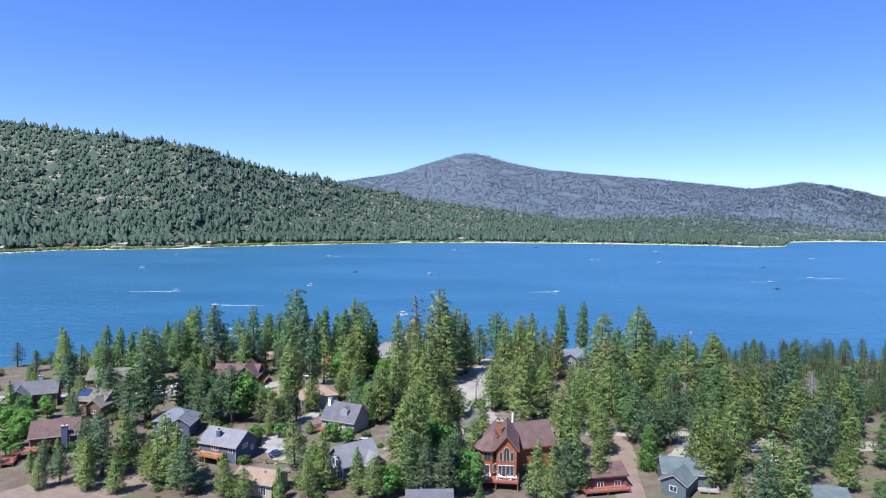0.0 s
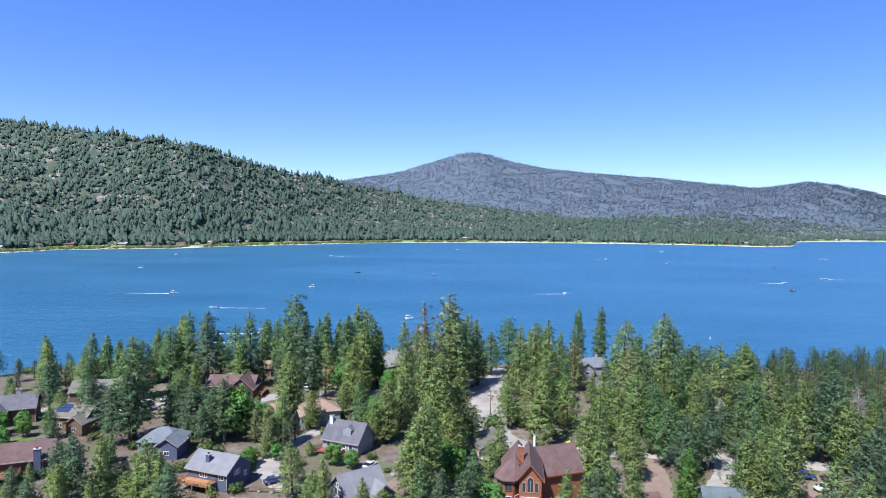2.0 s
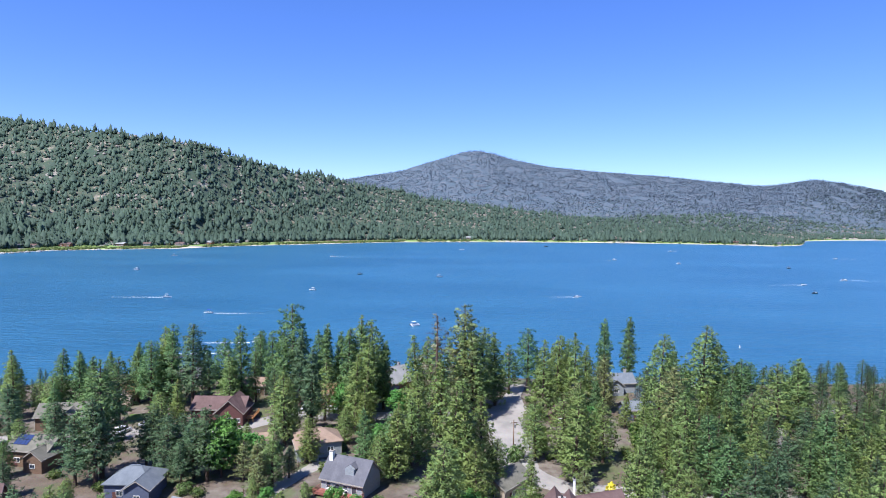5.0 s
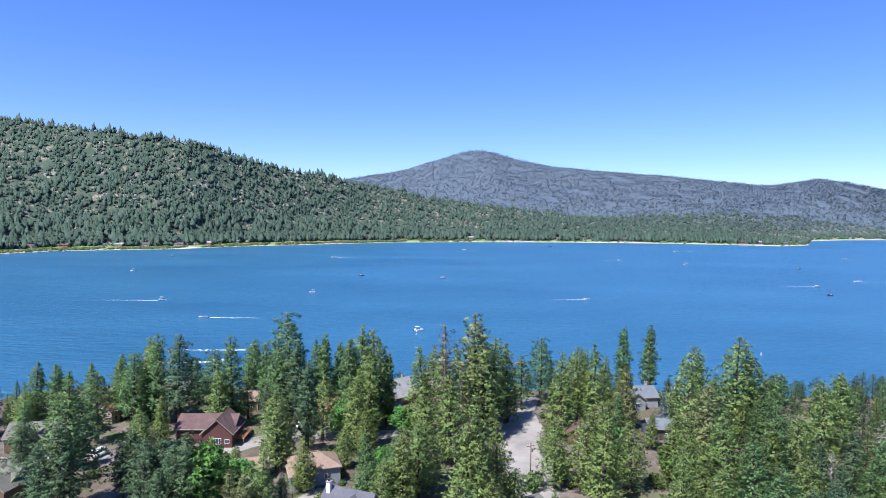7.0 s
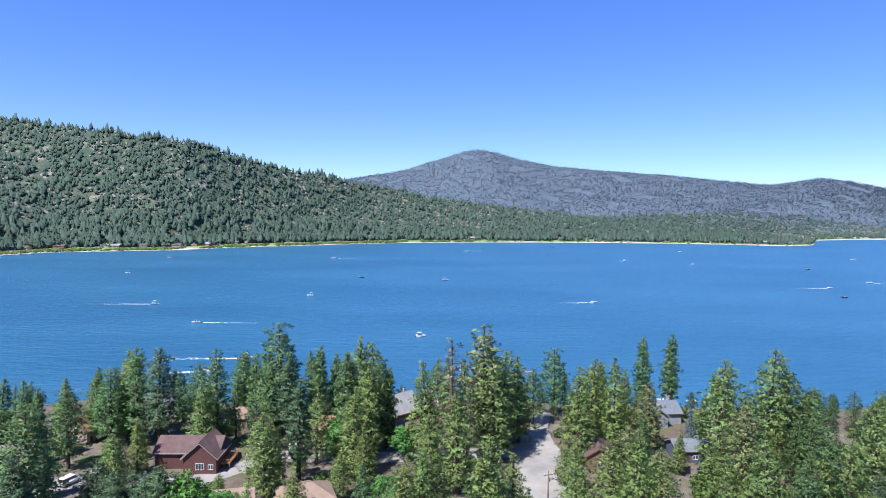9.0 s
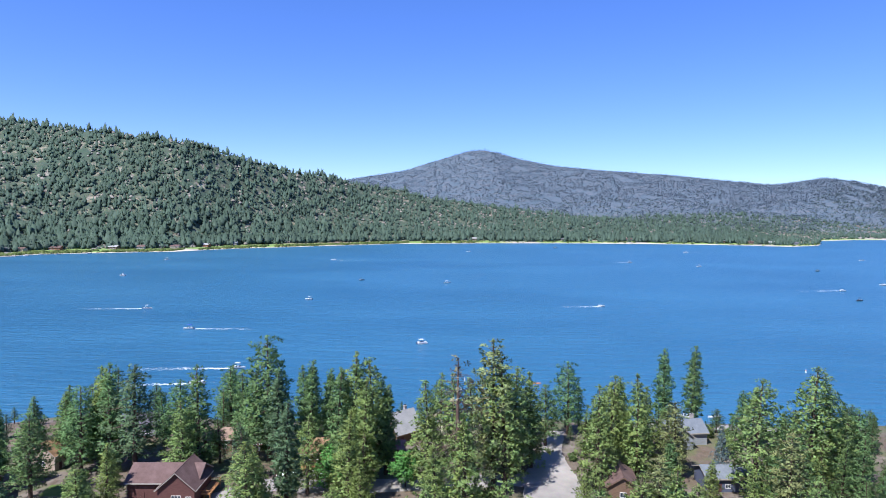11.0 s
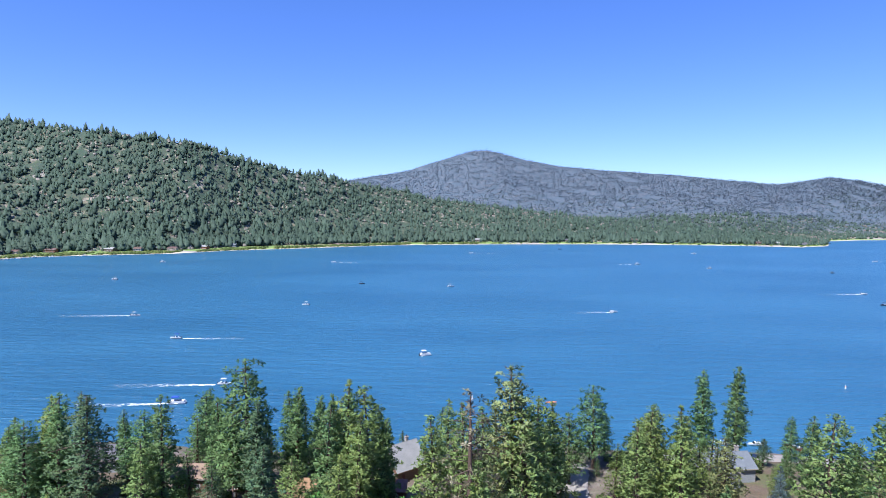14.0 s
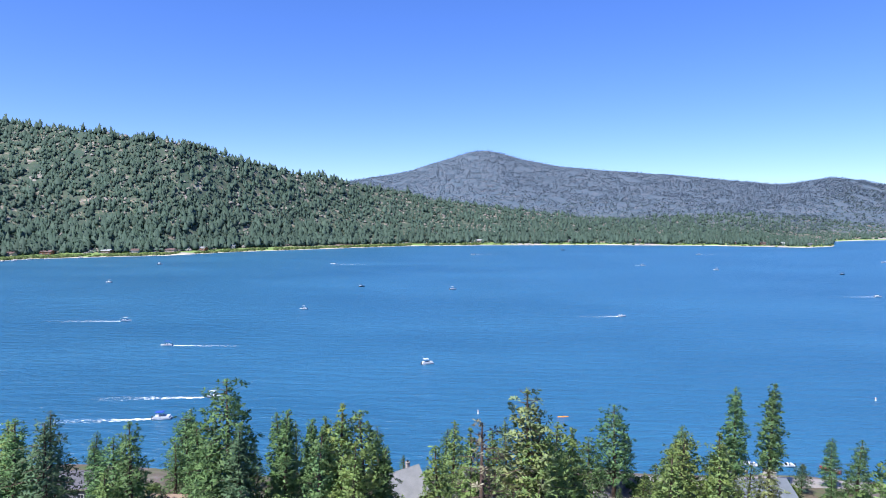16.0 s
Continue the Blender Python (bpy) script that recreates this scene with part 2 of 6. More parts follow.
for key, a, c in (("roof_brown", (0.085, 0.052, 0.046), (0.125, 0.080, 0.070)), ("roof_maroon", (0.088, 0.053, 0.048), (0.133, 0.085, 0.079)),
                  ("roof_grey", (0.137, 0.139, 0.153), (0.190, 0.192, 0.206)), ("roof_slate", (0.079, 0.079, 0.092), (0.122, 0.119, 0.134)),
                  ("roof_tan", (0.201, 0.139, 0.100), (0.264, 0.190, 0.142)), ("roof_orange", (0.221, 0.132, 0.074), (0.290, 0.179, 0.105)),
                  ("roof_olive", (0.111, 0.105, 0.084), (0.158, 0.148, 0.122)), ("roof_teal", (0.069, 0.092, 0.098), (0.105, 0.132, 0.137)),
                  ("roof_pink", (0.221, 0.105, 0.084), (0.290, 0.158, 0.132)), ("roof_pale", (0.221, 0.221, 0.221), (0.290, 0.285, 0.280)),
                  ("roof_blue", (0.105, 0.119, 0.137), (0.148, 0.163, 0.184))):
    M[key] = shingle(key + "_shingle", a, c)
for key, a, c in (("wall_redwood", (0.203, 0.071, 0.034), (0.300, 0.120, 0.060)), ("wall_slate", (0.064, 0.075, 0.124), (0.098, 0.112, 0.165)),
                  ("wall_maroon", (0.082, 0.036, 0.034), (0.125, 0.056, 0.050)), ("wall_brown", (0.112, 0.071, 0.045), (0.188, 0.120, 0.083)),
                  ("wall_beige", (0.315, 0.255, 0.188), (0.413, 0.345, 0.270)), ("wall_grey", (0.195, 0.210, 0.225), (0.285, 0.300, 0.315)),
                  ("wall_teal", (0.060, 0.090, 0.096), (0.102, 0.132, 0.138)), ("deck_orange", (0.276, 0.126, 0.048), (0.360, 0.192, 0.090)),
                  ("deck_red", (0.210, 0.070, 0.052), (0.294, 0.119, 0.091)), ("deck_grey", (0.252, 0.224, 0.196), (0.350, 0.315, 0.280))):
    M[key] = surface(key + "_boards", a, c, 1.2, 0.75, bump=0.4, stretch=(1, 1, 6))
for key, tone in (("car_white", (0.80, 0.80, 0.80)), ("car_black", (0.02, 0.02, 0.024)), ("car_navy", (0.03, 0.045, 0.13)),
                  ("car_silver", (0.45, 0.46, 0.48)), ("car_red", (0.35, 0.03, 0.025)), ("boat_white", (0.56, 0.58, 0.60)),
                  ("canvas_blue", (0.04, 0.09, 0.38)), ("kayak_orange", (0.75, 0.24, 0.04)), ("boat_dark", (0.05, 0.06, 0.08)), ("boat_red", (0.42, 0.08, 0.05)),
                  ("flower_yellow", (0.75, 0.65, 0.05))):
    M[key] = paint(key, tone, 0.3 if key.startswith("car") else 0.5)


# ---- mesh helpers ----
def obj(name, bm, material, parent=None, label="", smooth=False):
    me = bpy.data.meshes.new(name)
    bm.to_mesh(me)
    bm.free()
    me.materials.append(material)
    if smooth:
        me.polygons.foreach_set("use_smooth", [True] * len(me.polygons))
    o = new(name, me)
    if parent is not None:
        o.parent = parent
    return tagged(o, label)


def part(name, bm, material, parent, label="", smooth=False):
    return obj(name, bm, material, parent, label, smooth)


LEAF_NORMALS = {}


def array_obj(name, verts, faces, material, parent=None, smooth=False, normals=None):
    """A mesh from vertex and face arrays; all faces have the same number of corners.
    normals: one for each vertex, so that loose needles are shaded as the round bough they make up."""
    me = bpy.data.meshes.new(name)
    f = np.asarray(faces, np.int32)
    if normals is not None:
        p = np.asarray(verts)[f]
        g = np.cross(p[:, 1] - p[:, 0], p[:, 2] - p[:, 0])
        back = (g * np.asarray(normals)[f].mean(1)).sum(1) < 0
        f = np.where(back[:, None], f[:, ::-1], f)
        smooth = True
    me.vertices.add(len(verts))
    me.vertices.foreach_set("co", np.asarray(verts, np.float32).ravel())
    me.loops.add(f.size)
    me.loops.foreach_set("vertex_index", f.ravel())
    me.polygons.add(len(f))
    me.polygons.foreach_set("loop_start", np.arange(0, f.size, f.shape[1], dtype=np.int32))
    if smooth:
        me.polygons.foreach_set("use_smooth", np.ones(len(f), bool))
    me.materials.append(material)
    me.update(calc_edges=True)
    me.validate()
    if normals is not None:
        me.normals_split_custom_set_from_vertices(np.asarray(normals, np.float32))
        LEAF_NORMALS[me.name] = np.asarray(normals, np.float32)
    o = new(name, me)
    if parent is not None:
        o.parent = parent
    return o


def box(bm, x0, x1, y0, y1, z0, z1, m=None):
    v = [bm.verts.new(p) for p in ((x0, y0, z0), (x1, y0, z0), (x1, y1, z0), (x0, y1, z0), (x0, y0, z1), (x1, y0, z1), (x1, y1, z1), (x0, y1, z1))]
    for f in ((3, 2, 1, 0), (4, 5, 6, 7), (0, 1, 5, 4), (1, 2, 6, 5), (2, 3, 7, 6), (3, 0, 4, 7)):
        bm.faces.new([v[i] for i in f])
    if m is not None:
        bmesh.ops.transform(bm, matrix=m, verts=v)
    return bm


def prism(bm, outline, axis, a, c, m=None):
    """An outline of (p, q) pairs swept from a to c along axis 0 or 1 (x or y); q is up."""
    def at(p, q, s):
        return (s, p, q) if axis == 0 else (p, s, q)
    lo = [bm.verts.new(at(p, q, a)) for p, q in outline]
    hi = [bm.verts.new(at(p, q, c)) for p, q in outline]
    n = len(outline)
    bm.faces.new(lo)
    bm.faces.new(hi[::-1])
    for i in range(n):
        bm.faces.new([lo[i], hi[i], hi[(i + 1) % n], lo[(i + 1) % n]])
    if m is not None:
        bmesh.ops.transform(bm, matrix=m, verts=lo + hi)
    bmesh.ops.recalc_face_normals(bm, faces=bm.faces[:])
    return bm


def B(*a, **k):
    return box(bmesh.new(), *a, **k)


# ---- the large structure: land, lake, hills ----
def near_height(x, y):
    """The near land: almost level, with a low bank and beach at the lake."""
    edge = shore_near(x)
    roll = 0.6 * np.sin(x * 0.025 + 1.0) * np.cos(y * 0.0184) + 0.3 * np.sin(x * 0.072 + y * 0.056)
    s = np.clip((edge - y) / 20.0, -2.0, 1.0)
    return 3.75 * np.where(s > 0, np.abs(s) ** 0.8, s * 0.5) + roll * np.clip((edge - y) / 38.0, 0, 1)


def shore_near(x):
    return 301.0 + 3.0 * np.sin(x * 0.036 + 0.8) + 1.8 * np.sin(x * 0.104) + 0.0001 * x * x - np.clip(0.8 * (-138 - x), 0, 55)


def gz(x, y):
    return float(near_height(np.float64(x), np.float64(y)))


def build_ground():
    xs = np.concatenate([np.linspace(-2000, -300, 14, endpoint=False), np.linspace(-300, 300, 121), np.linspace(300, 2000, 15)[1:]])
    ys = np.concatenate([np.linspace(-1200, 75, 14, endpoint=False), np.linspace(75, 328, 102)])
    X, Y = np.meshgrid(xs, ys)
    Z = near_height(X, Y)
    far = np.abs(X) > 300
    Z = np.where(far & (Y > 294), -1.5, Z)
    v = np.stack([X, Y, Z], -1).reshape(-1, 3)
    n = len(xs)
    i = (np.arange(len(ys) - 1)[:, None] * n + np.arange(n - 1)[None]).ravel()
    o = array_obj("ground", v, np.stack([i, i + 1, i + n + 1, i + n], -1), M["ground"], smooth=True)
    tagged(o, "pinkish brown forest soil with pine litter and weeds", "ground", kind="structure")


def build_water():
    bm = bmesh.new()
    vs = [bm.verts.new(p) for p in ((-3500, 215, 0), (4500, 215, 0), (4500, 4300, 0), (-3500, 4300, 0))]
    bm.faces.new(vs)
    o = obj("water", bm, M["water"])
    tagged(o, "deep blue rippled lake water in sunlight", "lake", kind="structure")


SHORE = ((-1.4, 650), (-1, 850), (-0.7, 1006), (-0.61, 1100), (-0.486, 1169), (-0.415, 1206), (-0.325, 1319), (-0.236, 1406), (-0.075, 1594), (0.059,
        1669), (0.193, 1708), (0.327, 1708), (0.416, 1682), (0.497, 1629), (0.535, 1690), (0.543, 1730), (0.549, 2040), (0.6, 2150), (0.7, 2230), (1.4, 2125))
LEFT = ((-1.4, 1625, 325), (-0.7, 1562, 285), (-0.54, 1500, 248), (-0.392, 1510, 225), (-0.316, 1590, 195), (-0.254, 1688, 177), (-0.164, 1875, 162),
        (-0.075, 2062, 138), (0.014, 2200, 108), (0.193, 2400, 68), (0.4, 2562, 38), (1.4, 2625, 12))
FAR = ((-1.4, 4004, 203), (-0.3, 4004, 241), (-0.164, 4004, 283), (-0.075, 3986, 338), (-0.0125, 3958, 414), (0.02, 3939, 455), (0.045, 3930, 465),
        (0.07, 3921, 446), (0.104, 3893, 405), (0.157, 3865, 364), (0.2375, 3818, 334), (0.327, 3772, 311), (0.416, 3706, 278), (0.4875, 3650, 254),
        (0.53, 3613, 274), (0.568, 3590, 291), (0.6125, 3557, 269), (0.7, 3464, 209), (1.4, 3073, 157))


def table(rows, u, col):
    r = np.array(rows, float)
    k = np.linspace(-1.4, 1.4, 1121)
    v = np.interp(k, r[:, 0], r[:, col])
    n = 0 if rows is SHORE else 14 if rows is LEFT else 2
    w = np.hanning(2 * n + 3)[1:-1]
    v = np.convolve(np.pad(v, n, mode="edge"), w / w.sum(), "valid")
    return np.interp(u, k, v)


def fbm(x, y, scale, octaves=4):
    out = np.zeros_like(x)
    r = np.random.default_rng(3)
    amp, f = 1.0, 1.0 / scale
    for _ in range(octaves):
        for _ in range(3):
            a, p = r.uniform(0, 2 * np.pi), r.uniform(0, 6.28)
            out += amp / 3 * np.sin((x * np.cos(a) + y * np.sin(a)) * f * 6.28 * r.uniform(0.7, 1.3) + p + 1.5 * np.sin((x * np.sin(a) - y * np.cos(a)) * f * 4 + p))
        amp, f = amp * 0.5, f * 2.1
    return out


def flat_shore(u):
    """The width of the level strip between the far waterline and the slope."""
    return np.interp(u, [-0.8, -0.6, -0.12, 0.1], [35, 95, 75, 30])


def hill_height(x, y):
    u = x / y
    S, DL, ZL, DF, ZF = table(SHORE, u, 1), table(LEFT, u, 1), table(LEFT, u, 2), table(FAR, u, 1), table(FAR, u, 2)
    d = y - S
    w = flat_shore(u)
    sl = np.clip((d - w) / (DL - S - w), 0, None)
    left = np.where(sl < 1, ZL * (0.12 * sl ** 0.6 + 0.88 * sl ** 1.2), ZL - (y - DL) * 0.28)
    f0 = np.interp(u, [-1.4, -0.3, 0.0, 0.2, 0.4, 0.5, 0.6, 0.7, 1.4], [1130, 1830, 2110, 2190, 2190, 2210, 2360, 2520, 2620])
    sf = np.clip((y - f0) / (DF - f0), 0, 1)
    plain = 4.0 * (1 - np.exp(-np.clip(d, 0, None) / 60)) + 0.035 * np.clip(np.minimum(d, y - f0 + 480), 0, 1050)
    far = np.where(y < DF, plain + (ZF - 43) * sf ** 1.5 * (1.15 - 0.15 * sf), ZF - (y - DF) * 0.3)
    h = np.maximum(left, far)
    sh = np.clip((d - w) / 150, 0, 1)
    h = h + sh * (fbm(x, y, 325) * 4.0 * np.clip(1.4 - np.abs(sl - 0.5), 0.25, 1) + fbm(x + 900, y, 900) * 26 * sf * (1 - sf) * 1.2)
    return h + 0.08 * np.minimum(d, 0)


def build_hills():
    us = np.concatenate([np.linspace(-1.3, 0.52, 230, endpoint=False), np.linspace(0.52, 0.57, 26, endpoint=False), np.linspace(0.57, 1.3, 74)])
    k = np.linspace(0, 1, 130) ** 1.5
    S, DF = table(SHORE, us, 1), table(FAR, us, 1)
    Y = (S - 25)[None] + (DF + 300 - S)[None] * k[:, None]
    X = Y * us[None]
    Z = hill_height(X, Y)
    v = np.stack([X, Y, Z], -1).reshape(-1, 3)
    n = len(us)
    i = (np.arange(len(k) - 1)[:, None] * n + np.arange(n - 1)[None]).ravel()
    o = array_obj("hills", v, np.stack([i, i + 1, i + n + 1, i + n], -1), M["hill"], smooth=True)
    tagged(o, "dry rocky hills with scrub and sandy reed shore beyond the lake", "hills", kind="structure")


def spindle(sides, rings, seed):
    """A low conifer of unit height: jagged rings round an axis, as one closed island."""
    r = np.random.default_rng(seed)
    v = [(0, 0, 0.04)]
    for k, (z, rad) in enumerate(rings):
        for s in range(sides):
            a = 2 * np.pi * (s + 0.5 * (k % 2)) / sides + r.uniform(-0.25, 0.25)
            q = rad * r.uniform(0.7, 1.25)
            v.append((q * np.cos(a), q * np.sin(a), z + r.uniform(-0.03, 0.03)))
    v.append((0, 0, 1.0))
    f = []
    n = len(rings)
    for s in range(sides):
        t = (s + 1) % sides
        f.append((0, 1 + t, 1 + s))
        for k in range(n - 1):
            a, b = 1 + k * sides, 1 + (k + 1) * sides
            f += [(a + s, a + t, b + s), (a + t, b + t, b + s)]
        a = 1 + (n - 1) * sides
        f.append((a + s, a + t, len(v) - 1))
    return np.array(v), np.array(f)


def ragged(core, shards, seed, size=0.30):
    """A conifer of unit height for the distance: a slim core with loose shards of foliage standing out of it."""
    r = np.random.default_rng(seed)
    v, f = core
    V, F = [v * np.array([0.72, 0.72, 1.0])] if len(v) else [], [f] if len(f) else []
    n = len(v)
    lean = r.uniform(0.8, 1.25)
    for _ in range(shards):
        z = 0.06 + 0.90 * r.random() ** 1.15
        q = 0.62 * (1 - z) ** 0.8 * lean + 0.05
        a = r.uniform(0, 6.28)
        c = np.array([np.cos(a) * q * r.uniform(0.5, 1.15), np.sin(a) * q * r.uniform(0.5, 1.15), z])
        d = r.normal(0, 1, (3, 3)) * np.array([1.7, 1.7, 0.55]) * size * (0.45 + 0.55 * (1 - z)) * 0.5
        V.append(c + d)
        F.append(np.array([[n, n + 1, n + 2]]))
        n += 3
    return np.concatenate(V), np.concatenate(F)


def forest(name, places, heights, widths, templates, material, label):
    V, F, N, base = [], [], [], 0
    which = rng.integers(0, len(templates), len(places))
    for k, (tv, tf) in enumerate(templates):
        sel = np.where(which == k)[0]
        a = rng.uniform(0, 6.28, len(sel))
        c, s = np.cos(a)[:, None], np.sin(a)[:, None]
        lean = rng.normal(0, 0.03, (len(sel), 2))
        w, h = widths[sel][:, None], heights[sel][:, None]
        x = (tv[None, :, 0] * c - tv[None, :, 1] * s) * w + lean[:, :1] * tv[None, :, 2] * h
        y = (tv[None, :, 0] * s + tv[None, :, 1] * c) * w + lean[:, 1:] * tv[None, :, 2] * h
        z = tv[None, :, 2] * h
        p = np.stack([x, y, z], -1) + places[sel][:, None, :]
        V.append(p.reshape(-1, 3))
        q = p - (places[sel] + np.stack([0 * h[:, 0], 0 * h[:, 0], 0.30 * h[:, 0]], -1))[:, None, :]
        q = q / np.linalg.norm(q, axis=2)[..., None] + np.array([0, 0, 0.35])
        N.append(q.reshape(-1, 3))
        F.append((tf[None] + (np.arange(len(sel)) * len(tv))[:, None, None] + base).reshape(-1, 3))
        base += len(sel) * len(tv)
    o = array_obj(name, np.concatenate(V), np.concatenate(F), material, normals=np.concatenate(N))
    return tagged(o, label, "forest", kind="stuff")


def build_forests():
    pine = [ragged(spindle(3, ((0.10, 0.60), (0.50, 0.42)), k), 9, k) for k in range(9)]
    bush = [spindle(3, ((0.2, 1.0), (0.7, 0.8)), 20 + k) for k in range(2)]
    tiny = [ragged((np.zeros((0, 3)), np.zeros((0, 3), int)), 6, 40 + k, 0.50) for k in range(7)]

    def scatter(n, u0, u1, dens, power=2.0):
        u = rng.uniform(u0, u1, n)
        S, DF = table(SHORE, u, 1), table(FAR, u, 1)
        k = rng.uniform(0, 1, n)
        y = dens(u, S, DF, k)
        return u * y, y, u, S
    # tall pines of the shore and the left slope
    x, y, u, S = scatter(46000, -0.95, 0.95, lambda u, S, DF, k: S + 26 + 0.6 * (flat_shore(u) - 26) + (table(LEFT, u, 1) + 75 - S - 0.6 * flat_shore(u)) * k ** 1.15)
    d = y - S
    keep = rng.uniform(0, 1, len(x)) < np.clip(y / 2500, 0, 1) * np.where(d < 250, 1.0, 0.92) * (0.35 + 0.65 * (fbm(x, y, 112, 2) > -0.25))
    scree = ((x + 643) / 13) ** 2 + ((y - 1205) / 50) ** 2 > 1
    keep &= scree & (rng.uniform(0, 1, len(x)) < np.interp(u, [-0.45, -0.25, 0.0, 0.42, 0.53], [1.0, 0.78, 0.58, 0.62, 0.30]))
    x, y, d = x[keep], y[keep], d[keep]
    z = hill_height(x, y)
    h = rng.gamma(9, 1.25, len(x)) * np.where(d < 150, 1.55, 1.0) * np.interp(x / y, [0.40, 0.53], [1.0, 0.62])
    h = np.clip(h, 5, 26)
    forest("pine_forest", np.stack([x, y, z - 0.3], -1), h, h * rng.uniform(0.52, 0.86, len(x)), pine, M["far_pine"], "dense dark green pine forest covering the slope beyond the lake")
    # scrub between them
    x, y, u, S = scatter(6500, -0.95, 0.6, lambda u, S, DF, k: S + 0.7 * flat_shore(u) + (table(LEFT, u, 1) + 75 - S) * k)
    z = hill_height(x, y)
    h = rng.uniform(2.0, 6.5, len(x))
    forest("scrub", np.stack([x, y, z - 0.3], -1), h, h * rng.uniform(0.6, 0.9, len(x)), bush, M["far_pine"], "grey green chaparral scrub between the pines")
    # the distant mountain
    x, y, u, S = scatter(44000, -0.35, 0.95, lambda u, S, DF, k: S + 320 + (DF + 120 - S - 320) * np.sqrt(k))
    z = hill_height(x, y)
    keep = fbm(x, y, 330, 3) > -0.75
    x, y, z = x[keep], y[keep], z[keep]
    h = rng.uniform(6, 12, len(x)) * (1.25 - 0.3 * np.clip((y - S[keep] - 320) / 1500, 0, 1))
    w = h * rng.uniform(0.65, 1.0, len(x))
    # haze tint grows with distance: more trees take the bluer foliage
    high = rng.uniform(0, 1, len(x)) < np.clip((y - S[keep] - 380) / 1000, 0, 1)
    for name, sel, material, label in (("mountain_forest", high, "far_hazed", "forest on the distant mountain, blue haze in its colour"),
                                       ("foothill_forest", ~high, "far_mid", "green forest at the foot of the mountain, lightly tinted for haze")):
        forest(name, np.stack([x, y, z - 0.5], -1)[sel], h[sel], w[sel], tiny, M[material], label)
    # pale boulders on the slopes
    x, y, u, S = scatter(4200, -0.9, 0.8, lambda u, S, DF, k: S + 30 + (table(LEFT, u, 1) - S) * (0.1 + 0.9 * k))
    keep = fbm(x + 300, y, 150, 3) > 0.15
    x, y = x[keep], y[keep]
    z = hill_height(x, y)
    h = rng.uniform(2.2, 6.0, len(x))
    stone = [spindle(5, ((0.2, 0.75), (0.6, 0.9), (0.9, 0.5)), 60 + k) for k in range(3)]
    o = forest("boulders", np.stack([x, y, z - 0.4], -1), h, h * rng.uniform(0.6, 1.1, len(x)), stone, M["rock"], "pale granite boulders scattered over the slope")
    tagged(o, category="rocks")


build_ground()
build_water()
build_hills()
build_forests()


# ---- roads and yards ----
def strip(name, points, widths, material, label, category, lift=0.05):
    """A paved strip along a line, draped on the ground."""
    p = np.array(points, float)
    seg = np.r_[0, np.cumsum(np.hypot(*np.diff(p, axis=0).T))]
    s = np.linspace(0, seg[-1], max(4, int(seg[-1] / 2)))
    cx, cy, w = np.interp(s, seg, p[:, 0]), np.interp(s, seg, p[:, 1]), np.interp(s, seg, widths)
    for _ in range(3):
        cx[1:-1] = (cx[:-2] + 2 * cx[1:-1] + cx[2:]) / 4
        cy[1:-1] = (cy[:-2] + 2 * cy[1:-1] + cy[2:]) / 4
    tx, ty = np.gradient(cx), np.gradient(cy)
    l = np.hypot(tx, ty)
    nx, ny = -ty / l, tx / l
    rows = []
    r = np.random.default_rng(len(points))
    for k in np.linspace(-0.5, 0.5, 7):
        j = w * k + (r.normal(0, 0.25, len(s)) if abs(k) == 0.5 else 0)
        x, y = cx + nx * j, cy + ny * j
        rows.append(np.stack([x, y, near_height(x, y) + lift + (0.04 if abs(k) < 0.5 else -0.12)], -1))
    v = np.array(rows)
    n = len(s)
    i = (np.arange(6)[:, None] * n + np.arange(n - 1)[None]).ravel()
    o = array_obj(name, v.reshape(-1, 3), np.stack([i, i + n, i + n + 1, i + 1], -1)[:, ::-1], material, smooth=True)
    return tagged(o, label, category, kind="structure")


